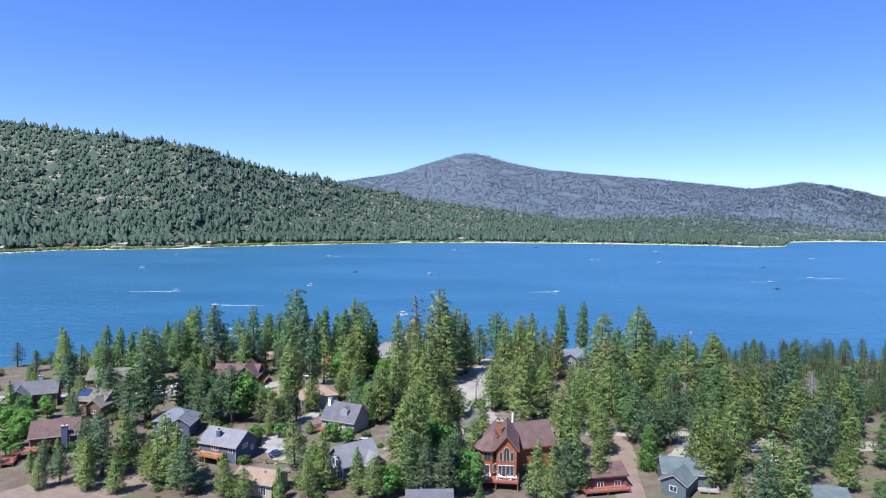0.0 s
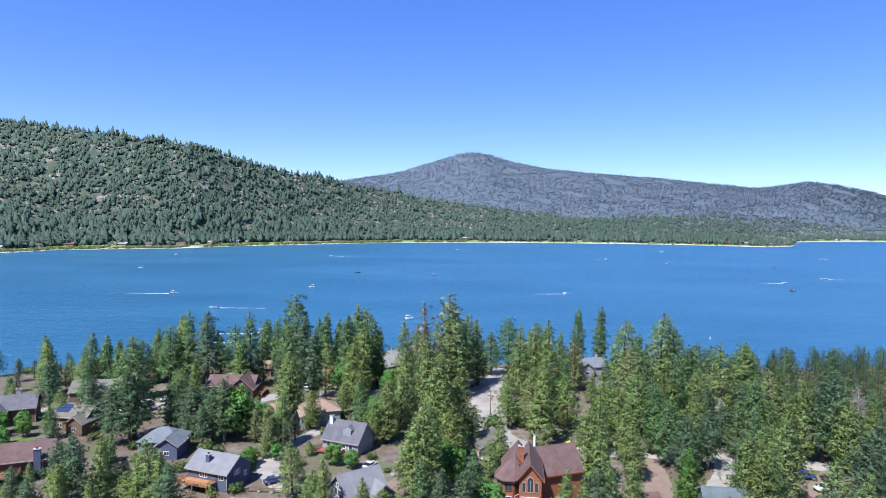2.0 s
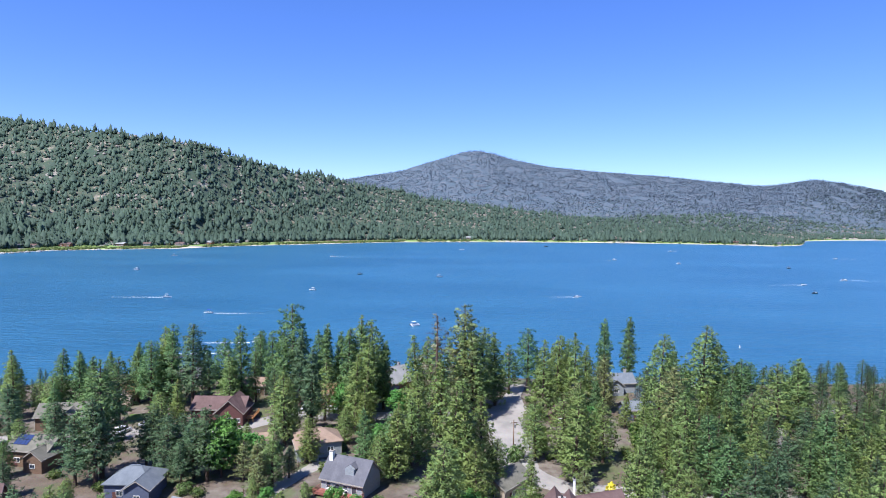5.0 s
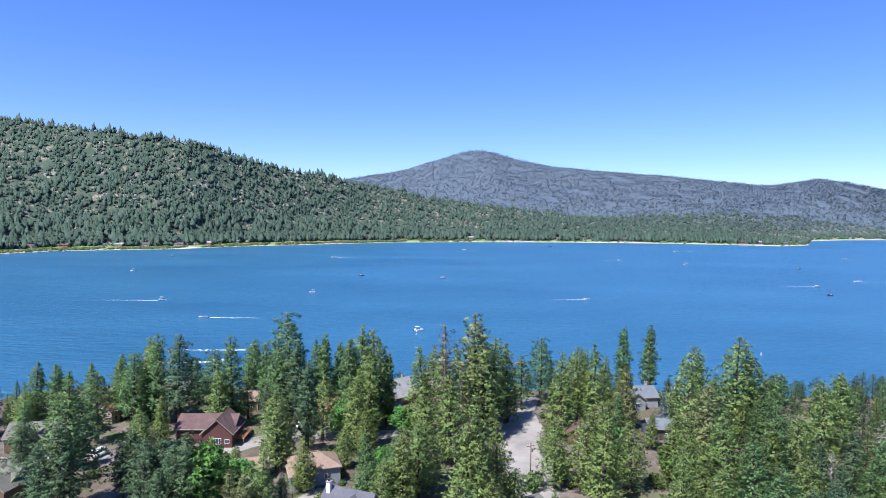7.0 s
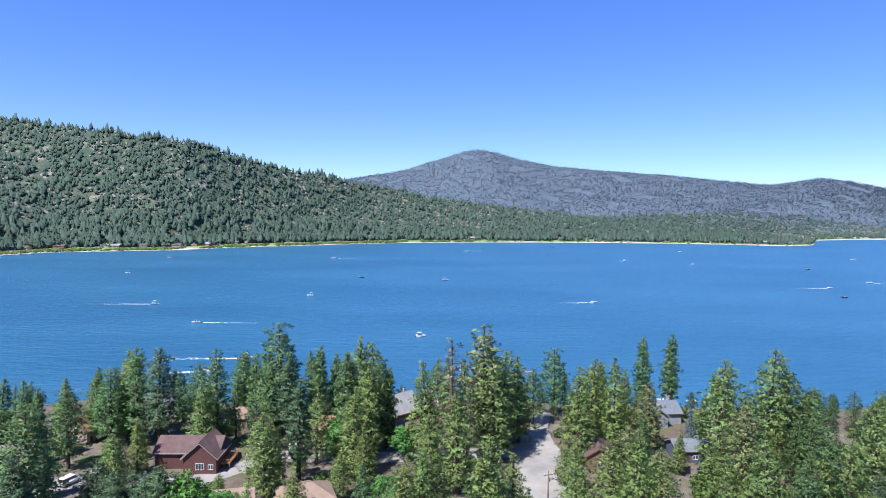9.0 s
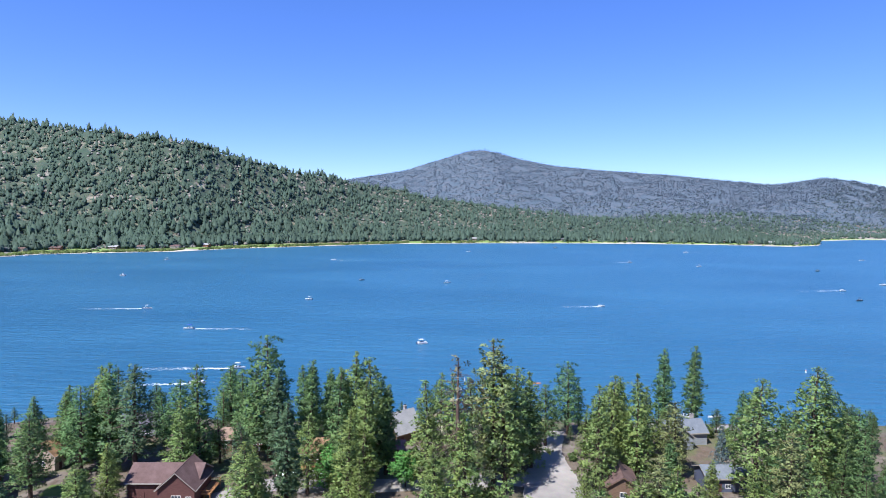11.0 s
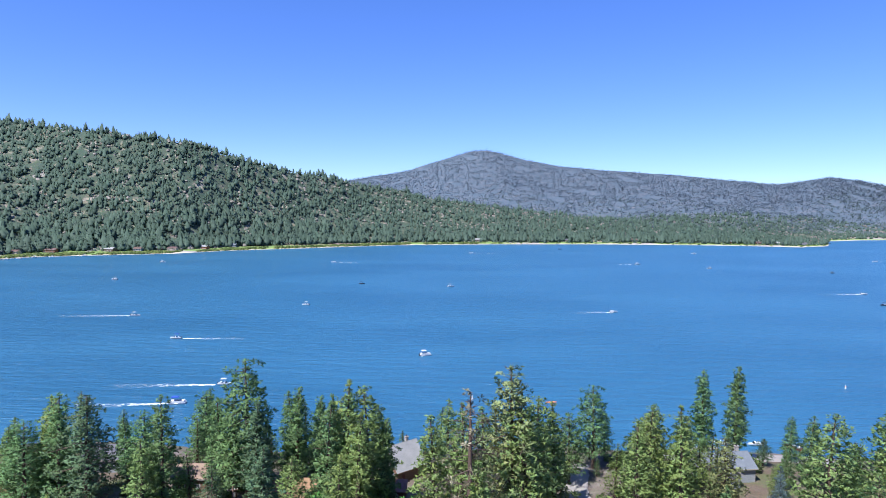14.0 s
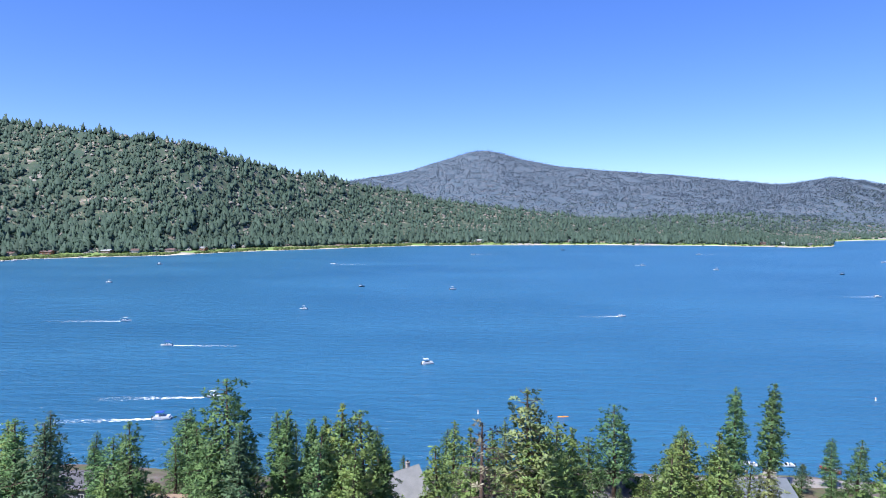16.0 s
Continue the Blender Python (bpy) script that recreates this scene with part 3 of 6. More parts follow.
ROADS = [
    ("road", ((21.25, 282.5), (16.88, 265), (14.38, 248.75), (13.12, 232.5), (12.25, 215), (13.12, 200), (21.25, 191.25), (33.75, 188.75)), (5.62, 6.88, 15, 16.25, 13.75, 10, 7.5, 7.5), "asphalt", "sun-bleached grey asphalt lane running down to the lake", "road", 0.06),
    ("road", ((30, 188.75), (50, 187.5), (68.75, 185.62), (102.5, 179.38), (137.5, 173.75), (212.5, 165)), (7.5, 7.5, 7.5, 8.12, 8.12, 8.12), "asphalt", "sun-bleached grey asphalt street between the pines", "road", 0.1),
    ("road", ((-212.5, 200), (-137.5, 212.5), (-100, 222.5), (-72.5, 222.5), (-55, 241.88), (-37.5, 241.25), (-17.5, 243.75), (10, 246.25)), (7.5, 7.5, 7.5, 7.5, 8.12, 8.12, 7.5, 7.5), "asphalt", "grey asphalt back street under the pines", "road", 0.09),
    ("driveway", ((51.25, 183.75), (50.62, 172.5), (47.5, 160), (45, 147.5), (43.75, 135)), (7.5, 8.12, 7.5, 8.12, 8.75), "dirt", "bare pinkish dirt driveway", "driveway", 0.05),
    ("driveway", ((71.88, 183.75), (69.38, 173.75), (64.38, 165), (60.62, 158.75)), (5.62, 6.88, 9.38, 11.25), "concrete", "pale concrete driveway with a curved edge", "driveway", 0.05),
    ("driveway", ((98.75, 175), (91.25, 166.25), (86.25, 155), (78.75, 145)), (10, 12.5, 15, 16.25), "dirt", "bare brown dirt parking yard", "driveway", 0.05),
    ("driveway", ((-37.5, 203.75), (-42.5, 195), (-48.12, 182.5), (-47.5, 173.75), (-41.25, 163.75), (-35.62, 161.25)), (4.5, 4.5, 5.5, 7.5, 8.0, 6.0), "concrete", "pale gravel driveway between the houses", "driveway", 0.05),
    ("driveway", ((35, 187.5), (31.25, 177.5), (30, 167.5)), (6.25, 6.25, 6.25), "concrete", "pale concrete driveway beside the lodge", "driveway", 0.05),
    ("driveway", ((-62.5, 161.25), (-72.5, 152.5), (-82.5, 140), (-92.5, 125)), (7.5, 20, 27.5, 32.5), "dirt", "bare dirt clearing with pine litter", "driveway", 0.04),
    ("driveway", ((-5, 172.5), (-12.5, 166.25), (-16.25, 160)), (5, 7.5, 6.25), "dirt", "bare pinkish dirt yard", "driveway", 0.04),
    ("beach", ((35, 295), (55, 293.75), (75, 294.38), (95, 293.75)), (10, 13.75, 15, 12.5), "sand", "grey sandy beach at the lake edge", "beach", 0.03),
    ("lawn", ((21.88, 233.75), (20.62, 222.5), (20, 213.75)), (5.62, 5, 3.75), "lawn", "small green front lawn beside the lane", "lawn", 0.04),
    ("lawn", ((-121.25, 187.5), (-112.5, 183.75), (-105, 180)), (7.5, 8.75, 6.25), "lawn", "patch of green lawn below the pines", "lawn", 0.04),
    ("lawn", ((-106.25, 236.25), (-97.5, 237.5)), (7.5, 7.5), "lawn", "patch of green lawn below the pines", "lawn", 0.04),
]
for rd in ROADS:
    name_, pts_, wid_, mat_, label_, cat_, lift_ = rd
    strip(name_, pts_, wid_, M[mat_], label_, cat_, lift_)


# ---- trees ----
def tube(V, F, a, b, ra, rb, sides=5):
    a, b = np.array(a, float), np.array(b, float)
    d = (b - a) / (np.linalg.norm(b - a) + 1e-9)
    e = np.cross(d, (0.3, 0.9, 0.2) if abs(d[1]) < 0.8 else (1, 0, 0))
    e /= np.linalg.norm(e)
    g = np.cross(d, e)
    k = len(V)
    for c, r in ((a, ra), (b, rb)):
        for i in range(sides):
            t = 2 * np.pi * i / sides
            V.append(c + r * (np.cos(t) * e + np.sin(t) * g))
    for i in range(sides):
        j = (i + 1) % sides
        F.append((k + i, k + j, k + sides + j))
        F.append((k + i, k + sides + j, k + sides + i))


def spray(r, centre, out, length, width, blades):
    """A tuft: blades fanned out from one shared root, so that a tuft is one island. Returns the root and two corners a blade."""
    n = blades
    d = r.normal(0, 0.8, (n, 3)) + out
    d[:, 2] += 0.12
    d /= np.linalg.norm(d, axis=1)[:, None]
    s = np.cross(d, r.normal(0, 1, (n, 3)))
    s /= np.linalg.norm(s, axis=1)[:, None]
    l = length * r.uniform(0.7, 1.2, (n, 1))
    ends = np.stack([centre + d * l * 0.8 - s * width * 0.5, centre + d * l + s * width * 0.5], 1).reshape(-1, 3)
    return np.concatenate([np.asarray(centre)[None], ends])


def unit(v):
    return v / (np.linalg.norm(v) + 1e-9)


def tuft_mesh(name, tufts, material, parent, ways):
    k = len(tufts[0])
    f = np.array([(0, 2 * i + 1, 2 * i + 2) for i in range((k - 1) // 2)])
    F = (f[None] + (np.arange(len(tufts)) * k)[:, None, None]).reshape(-1, 3)
    return array_obj(name, np.concatenate(tufts), F, material, parent, normals=np.repeat(np.array(ways), k, axis=0))


def pine(seed, H, radius, base, shape, tufts, mat_crown, bare=0.0, blade=0.46, width=0.135, droop=0.15, blades=8, gap=0.0, trunk_mat="bark", name="pine_tree", fill=0.70):
    """A conifer: tapered trunk, whorls of limbs, and clumps of needle tufts along them.
    shape(s): the crown's radius, 0..1, from its foot (s = 0) to its tip (s = 1)."""
    r = np.random.default_rng(seed)
    V, F = [], []
    bend = r.normal(0, 0.012 * H, 2)

    def axis(z):
        q = z / H
        return np.array([bend[0] * q * q, bend[1] * q * q, z])
    r0 = 0.015 * H
    zs = np.linspace(0, H * 0.985, 9)
    for a, b in zip(zs[:-1], zs[1:]):
        tube(V, F, axis(a), axis(b), r0 * (1 - a / H) ** 0.8 + 0.03, r0 * (1 - b / H) ** 0.8 + 0.03, 7)
    tris, ways = [], []

    def outward(p, e):
        q = p - axis(p[2])
        q = q / (radius * 0.5 + np.linalg.norm(q))
        return unit(q * 1.3 + e * 0.55 + np.array([0, 0, 0.40]) + r.normal(0, 0.12, 3))
    limbs = int(64 + 20 * r.random())
    heights = base + (1 - base) * (np.arange(limbs) + r.uniform(0, 1, limbs)) / limbs * 0.985
    length = np.array([max(0.10, shape((h - base) / (1 - base))) for h in heights]) * radius * r.uniform(0.72, 1.12, limbs)
    share = length ** 1.25 / (length ** 1.25).sum()
    az = np.arange(limbs) * 2.4 + r.uniform(-0.5, 0.5, limbs)
    clump = 1 + 0.16 * np.sin(az * 2 + r.uniform(0, 6)) + 0.12 * np.sin(heights * 30 + r.uniform(0, 6))
    for h, l, q, a, c in zip(heights, length, share, az, clump):
        if r.random() < gap:
            continue
        l = l * c
        s = (h - base) / (1 - base)
        rise = (0.55 * s - 0.25) + r.uniform(-0.12, 0.12) - droop
        o = axis(h * H)
        d = np.array([np.cos(a), np.sin(a), rise])
        tip = o + d * l + np.array([0, 0, 0.12 * l])
        tube(V, F, o, tip, 0.018 * l + 0.02, 0.012, 3)
        if r.random() < bare:
            for _ in range(7):
                k = r.uniform(0.25, 1)
                tube(V, F, o + (tip - o) * k, o + (tip - o) * k + r.normal(0, 0.3 * l, 3), 0.03, 0.012, 3)
            continue
        n = max(2, int(round(tufts * q)))
        groups = max(1, n // 3)
        for g in range(groups):
            k = 1.0 - 0.60 * ((g + r.random()) / groups) ** 1.4
            side = np.array([-np.sin(a), np.cos(a), 0]) * r.normal(0, 0.26 * l * k)
            p = o + (tip - o) * k + side + r.normal(0, 0.06 + 0.04 * l, 3)
            for _ in range(n // groups + (r.random() < (n % groups) / groups)):
                e = r.normal(0, 1, 3)
                e /= np.linalg.norm(e)
                w = 0.20 + 0.10 * min(l, 2.5)
                tris.append(spray(r, p + e * w * np.array([1, 1, 0.7]) * r.uniform(0.5, 1), e * 0.75 + d * 0.25 + np.array([0, 0, 0.30]), blade * (0.6 + 0.4 * min(1, l)), width, blades))
                ways.append(outward(p, e))
    if bare < 0.5:
        for _ in range(9):
            tris.append(spray(r, axis(H * r.uniform(0.93, 1.0)), np.array([0, 0, 1.2]), blade * 0.8, width * 0.6, blades))
            ways.append(np.array([0, 0, 1.0]))
    e = bpy.data.objects.new(name, None)
    scene.collection.objects.link(e)
    array_obj("trunk", np.array(V), np.array(F), M[trunk_mat], e)
    if tris:
        tuft_mesh("crown", tris, M[mat_crown], e, ways)
        if fill > 0:   # denser boughs close to the trunk
            C, ways = [], []
            while len(C) < 1400:
                z = base + (1 - base) * r.uniform(0.02, 0.90)
                q = radius * shape((z - base) / (1 - base)) * fill * np.sqrt(r.uniform(0.05, 1.5))
                a = r.uniform(0, 2 * np.pi)
                g = 0.45 + 0.55 * shape((z - base) / (1 - base))
                o = axis(z * H) + np.array([np.cos(a) * q, np.sin(a) * q, 0])
                d = np.array([np.cos(a), np.sin(a), 0.35]) + r.normal(0, 0.7, 3)
                C.append(spray(r, o - d * 0.2 * g, d, 0.62 * g, 0.36 * g, 1))
                ways.append(outward(o, unit(d)))
            tuft_mesh("inner_foliage", C, M[mat_crown], e, ways)
    return e


def broadleaf(seed, H, radius, count, mat_crown, name="leafy_tree", base=0.2):
    r = np.random.default_rng(seed)
    V, F, tris, ways = [], [], [], []
    tube(V, F, (0, 0, 0), (0.1, 0.05, H * 0.45), 0.02 * H, 0.012 * H, 6)
    lobes = []
    for k in range(13):
        a = k * 2.4 + r.uniform(-0.4, 0.4)
        z = H * (base + 0.12 + 0.68 * (k + 0.5) / 13)
        q = radius * (0.75 * np.sin(np.pi * (0.18 + 0.72 * (k + 0.5) / 13)))
        c = np.array([np.cos(a) * q, np.sin(a) * q, z])
        tube(V, F, (0.08, 0.04, z * 0.6), c, 0.008 * H, 0.02, 4)
        lobes.append((c, radius * r.uniform(0.3, 0.5)))
    for _ in range(count):
        c, q = lobes[r.integers(0, len(lobes))]
        d = r.normal(0, 1, 3)
        d /= np.linalg.norm(d)
        p = c + d * q * r.uniform(0.55, 1.0) * np.array([1, 1, 1.15])
        tris.append(spray(r, p, d * 0.7, 0.55, 0.30, 5))
        ways.append(unit(d + 0.5 * unit(p - np.array([0, 0, H * 0.4])) + np.array([0, 0, 0.3])))
    e = bpy.data.objects.new(name, None)
    scene.collection.objects.link(e)
    array_obj("trunk", np.array(V), np.array(F), M["bark"], e)
    tuft_mesh("crown", tris, M[mat_crown], e, ways)
    return e


cone = lambda s: (1 - s) ** 0.74 * min(1, 0.55 + 2.6 * s)
oval = lambda s: math.sin(math.pi * (0.16 + 0.82 * s)) ** 0.55 * (1.08 - 0.42 * s)
slim = lambda s: (1 - s) ** 0.55 * min(1, 0.5 + 2.5 * s)
loose = lambda s: math.sin(math.pi * (0.2 + 0.76 * s)) ** 0.7 * (1.1 - 0.45 * s)
KINDS = {
    "P": [(pine(101, 20, 3.4, 0.10, cone, 544, "needle_olive"), "tall olive green pine with a full pointed crown"),
          (pine(102, 20, 3.5, 0.12, oval, 560, "needle_olive"), "tall olive green pine with a broad rounded crown"),
          (pine(107, 20, 3.0, 0.08, cone, 534, "needle_olive"), "tall olive green pine with a dense narrow crown")],
    "G": [(pine(103, 20, 3.2, 0.12, cone, 544, "needle_green"), "tall dark green pine with a pointed crown"),
          (pine(104, 20, 3.3, 0.18, oval, 544, "needle_green"), "tall green pine with a bare lower trunk"),
          (pine(108, 20, 2.8, 0.06, slim, 534, "needle_green"), "dark green pine with a dense tapering crown")],
    "B": [(pine(105, 20, 3.4, 0.20, loose, 525, "needle_blue", gap=0.06, fill=0.5), "dark blue green pine with an open layered crown"),
          (pine(106, 20, 3.6, 0.22, loose, 525, "needle_blue", gap=0.10, fill=0.5), "dark blue green pine with ragged open limbs")],
    "S": [(pine(109, 20, 2.3, 0.22, slim, 469, "needle_blue", gap=0.04), "tall slender dark green pine with a narrow crown"),
          (pine(113, 20, 2.0, 0.16, slim, 453, "needle_green"), "slender young pine with a spire top")],
    "D": [(pine(110, 20, 2.6, 0.25, loose, 180, "needle_dry", bare=0.62, gap=0.1, fill=0, trunk_mat="bark"), "dying pine with thin grey brown needles and bare limbs")],
    "T": [(pine(114, 20, 3.4, 0.12, oval, 506, "needle_yellow", bare=0.12, fill=0.5), "yellowing pine with a thinning greyish crown")],
    "X": [(pine(111, 20, 2.8, 0.30, loose, 0, "needle_dry", bare=1.1, gap=0.1, fill=0, trunk_mat="grey_wood"), "dead grey pine with bare branches")],
    "F": [(pine(112, 20, 4.6, 0.02, cone, 506, "leaf_bright", blade=0.9, width=0.2, droop=0.0), "bright green young fir with layered feathery limbs")],
    "N": [(pine(115, 20, 3.8, 0.03, cone, 469, "needle_spruce", blade=0.6), "small silver blue spruce with a conical crown")],
    "L": [(broadleaf(120, 10, 3.6, 950, "leaf_bright"), "bright green leafy tree with a rounded crown"),
          (broadleaf(121, 10, 3.2, 850, "leaf_bright"), "bright green leafy tree with an uneven crown")],
    "K": [(broadleaf(122, 3, 1.9, 150, "bush", "bush", 0.0), "low olive green bush")],
}
KIND_H = {"L": 10.0, "K": 3.0}
taken, woods = [], []


def plant(kind, x, y, top, group="pines", joined=False):
    """A tree of that kind whose tip stands at the height top."""
    src = KINDS[kind]
    ob, label = src[int(rng.integers(0, len(src)))]
    g = gz(x, y)
    s = max(0.12, (top - g) / KIND_H.get(kind, 20.0))
    sw = (1.2 if kind in "LKNF" else 1.50) * (s ** 0.8)
    m = Matrix.LocRotScale((x, y, g - 0.1), Euler((0, 0, rng.uniform(0, 6.28))), (sw, sw, s))
    taken.append((x, y))
    if joined:
        woods.append((ob, m))
        return
    o = copy_thing(ob, m)
    cat = {"K": "bush"}.get(kind, "tree")
    tagged(o, label, cat, {"K": "bushes", "L": "leafy trees"}.get(kind, group))


TREES = """
P -117 152 13|L -112 160 10|L -125 166 10|L -118 176 11|P -128 186 17|G -120 178 15|L -104 172 9|P -125 155 11.2|P 67.5 140 11.2|G 95 132.5 12.5|S 53.8 282.5 29.5|S 63.8 285.6 30|D -9.5 227.5 38.8|T -0.6 241.2 40
P 1.9 239.4 33.8|P -35 246.2 35|P -30.5 249 33|P -31.9 241.2 30|G -59.2 257 37|S -55.6 251.2 28.8|P -140 233.8 23.1|G -110 251.2 23.1|P -100 251.2 28.8|B -89 244.5 32|G -73.8 246.2 31.2|G -76.2 276.2 23.8|G -52.5 271.2 25.6|G -118.8 220 18.8
P -16.2 240 30|G 24.4 280 25.6|P 10 253.8 28.8|P 36.2 248.8 30|P 60 237.5 31.9|G 107.5 277.5 14.4|P 102.5 237.5 25|G 127.5 255 20|B 136.2 241.2 22.5|P 18.1 226.2 12.5|G 81.2 290 15|G 75 270 21.2|P -13.8 273.8 23.1|S -48.8 260 30
G 38.8 277.5 21.9|P 73.8 239.5 34.3|G -106.2 231.2 23.8|P -33.8 228.8 26.2|G 89.4 246.2 22.5|P 83.8 212.5 28.8|G -78.1 282.5 23.1|P 24.2 241.2 28.8|G 71.2 247.5 21.2|B 87.5 206.2 18.8|G 112.5 183.8 22.5|G -38.8 245 31.2|P 5 250 31.2|G 16.2 270 21.2
P 31.2 256.2 27.5|P 33.8 266.2 22.5|P 42.5 265 22.5|T 45.8 249.6 22.8|N 57.2 248.7 16.8|G -62.5 257.5 26.2|G -67.5 262.5 26.2|S -45 266.2 26.2|S -41.2 267.5 26.2|G -82.5 256.2 25|X 97.5 210 20|X 118.8 200 20|B 65 176.2 18.8|G 75 172.5 21.2
P 71.2 162.5 20|G 70 152.5 16.2|P 77.5 167.5 18.8|B 107.5 170 20|P 100 155 12.5|G 115 160 20|P 82.5 188.8 21.2|G 92.5 190 22.5|P 62.5 195 23.8|B -125 210 21.2|P -147.5 245 22.5|G -132.5 256.2 18.8|G -122.5 257.5 20|P -115 200 15
L -115 172.5 11.2|L -122.5 177.5 11.2|L -130 170 10|K 65 278.8 7.5|B 70 282.5 11.2|P -10 257.5 27.5|P -5 262.5 25|G -36.2 235 21.2|S -38.8 257.5 20|P 64 153.7 21|P -44.5 237 22|G -38 238 15|P 64 263 12
G 68.5 268 14
B -80.9 148.5 20.6|P -76.9 150.8 19.6|P -80.2 140.8 16.0|P -72.9 139.7 14.7|B -87.8 143.2 13.1|P -90.9 140.4 12.3|P -64.1 146.8 20.1|P -66.3 145.3 15.5|B -75.3 158.1 11.6|B -57.2 140.2 17.8|P -61.0 144.1 18.8|P -48.8 140.5 13.9
P -43.6 138.2 11.0|G -111.7 188.9 13.5|B -105.9 199.4 19.5|G -89.3 190.8 32.5|B -88.2 186.1 24.9|B -92.9 185.9 20.8|B -79.9 197.4 19.8|B -73.3 191.6 19.7|B -63.5 189.6 22.0|B -67.3 190.8 20.0|B -68.6 186.9 15.2|L -51.6 174.5 8.0
L -61.0 192.1 17.2|T -49.4 183.2 16.6|P -47.2 186.9 19.6|P -51.2 213.6 24.4|P -42.3 202.4 13.0|P -36.8 156.9 16.5|P -30.1 147.4 14.3|P -27.1 145.3 17.1|L -30.5 175.4 8.6|L -25.7 173.6 7.8|G -26.7 197.7 19.7|P -22.5 191.4 16.3
P -18.6 193.0 22.7|P -18.7 142.8 14.3|P -14.9 140.4 13.5|P -7.7 158.0 25.8|P -9.7 157.3 21.2|P -15.5 202.0 21.4|P -4.7 176.5 31.5|G -7.0 143.2 18.7|B -3.3 142.0 16.8|L -11.3 143.1 9.7|L -1.3 165.1 12.1|P 1.5 185.4 26.4
P -2.0 174.5 25.9|P 5.1 187.8 16.1|P -0.2 170.7 20.9|P 12.1 176.3 16.4|P 9.0 171.1 11.7|P 17.1 207.4 19.7|T 22.4 171.6 15.7|L 31.4 212.8 14.9|P 24.0 205.5 22.1|T 28.0 208.0 24.3|P 34.8 206.0 20.4|G 3.5 143.6 20.0
L 6.6 143.7 12.3|B 1.6 140.4 17.5|P 32.8 169.3 21.8|P 34.9 165.8 19.7|P 45.6 181.9 20.0|P 44.2 169.8 17.1|P 32.6 146.8 16.8|P 25.3 138.6 17.0|P 22.1 142.9 16.5|P 37.8 149.8 15.5|B 30.1 146.7 15.5|F 53.5 159.6 15.2
G 54.9 186.7 24.5|G 55.3 178.1 21.2|G 63.9 196.7 28.2|P 73.4 206.2 22.7|X 77.4 198.4 15.9|P 48.0 205.0 19.0|P 55.3 202.6 23.3|P 46.6 210.6 21.3|B 65.3 156.8 20.4|P 64.9 148.4 20.6|P 74.3 157.1 22.9|P 88.0 180.3 21.1
B 88.4 151.5 21.2|B 98.5 161.3 22.0|B 100.0 180.8 29.0|B 98.1 182.4 27.0|P 96.5 146.2 16.7|P 110.0 172.4 25.1|P 106.4 176.1 21.0|P 93.8 183.9 25.0|P 88.5 192.9 25.2|G 81.3 187.9 25.4|B 75.2 190.9 16.3|G 76.4 184.1 19.8
P 99.5 174.6 22.8|G 118.4 181.5 25.9|X 105.0 169.2 17.0|P 25 193 29|P 39.9 187 21|P -51.2 218 21.5|P -41.5 201.5 15.5|P -13.8 206.8 27|P -2.4 179.4 31.5|P -5.4 176 24|T 56 215 27|S -46 223.6 29.5
G 61.5 225 25.5|G 76 224 23|P -8 221 28.5|K 12 207 7|P 20 211.6 9.5
G -128.3 238.8 24.5|G -122.5 238.8 24|S -116.5 235 23|G -111.8 254.8 23.5|P -134.9 238.9 14.5|P -128.2 233.6 18|L -120 190 9|L -124 196 9|L -38.2 236.5 13.8|S -27.3 249 26.5|P -75.7 241.2 23.8|P -91 238 12|L -21.8 241.5 11.5|G -92.3 267.6 19.8
P 79.8 241.6 29.5|G 86.3 246.3 20.8|P 102.2 235.6 25|G 136 240.9 21|P 105 239 23|P -101.3 252 29.3|G -97 247.5 31|G -103 245.5 26|L -72 205 12|L -63 203 12|L -57 201 11|B -82 198 17|B -71 194 19|P -107 176 9|L -113 166 9|L -108 158 8|P -99 150 10|P -69 147 13|P -105 142 8|P -47 140 9|P -36 139 11|L -12 141 9|G 9 137 9|P -30 141 12
P 47 193 20|G 58 197 20|G 68 205 20|P 55 207 19|L 48 212 13|P 67 189 19|B 72 195 20|P 63 178 12|P 78 183 16|G 86 186 19
G -146 222 13|L -128 192 10|L -133 187 9|L -122 182 10|P -140 216 12|L -118 172 9|L -127 175 9|B -110 152 11|P -114 145 9|P -107 137 8|L -52 171 8|P -49.5 179 10|T -55 190 14|P -52 196 12|L -46 178 7.5|B -44.5 192 12|P -38 181 8|B -104 178 13|P -88 174 11
B -86 151 18|P -83 145 15|B -95 149 13|P -61 147 14|G -77.5 155.5 17|P -99 161 9|L -63 196 12|P -85 214 18|G -90 222 16|B -101 214 15|P -62 214 10|L -57 206 9|P -30 222 18|P -35 217 14|L -24 213 10|G -20 197 19|P -87 228 18
"""
for entry in TREES.replace("\n", "|").split("|"):
    if entry.strip():
        k_, x_, y_, t_ = entry.split()
        plant(k_, float(x_), float(y_), float(t_) + 0.3)

# open yards, roofs and water's edge, where no chance tree stands: centre and radius
CLEARINGS = [(-133, 204, 9), (-120, 228, 9), (-113.75, 251, 6), (-102.5, 276, 6), (-75, 265, 5), (-75, 235, 11), (-48, 253, 10), (-26, 268, 11), (-24, 250, 8),
             (14, 225, 14), (60, 270, 11), (55, 243, 8), (60, 150, 15), (58, 138, 13), (86, 162, 13), (90, 150, 12), (88, 136, 14), (70, 174, 7), (100, 170, 8), (98, 157, 8), (84, 147, 11)]


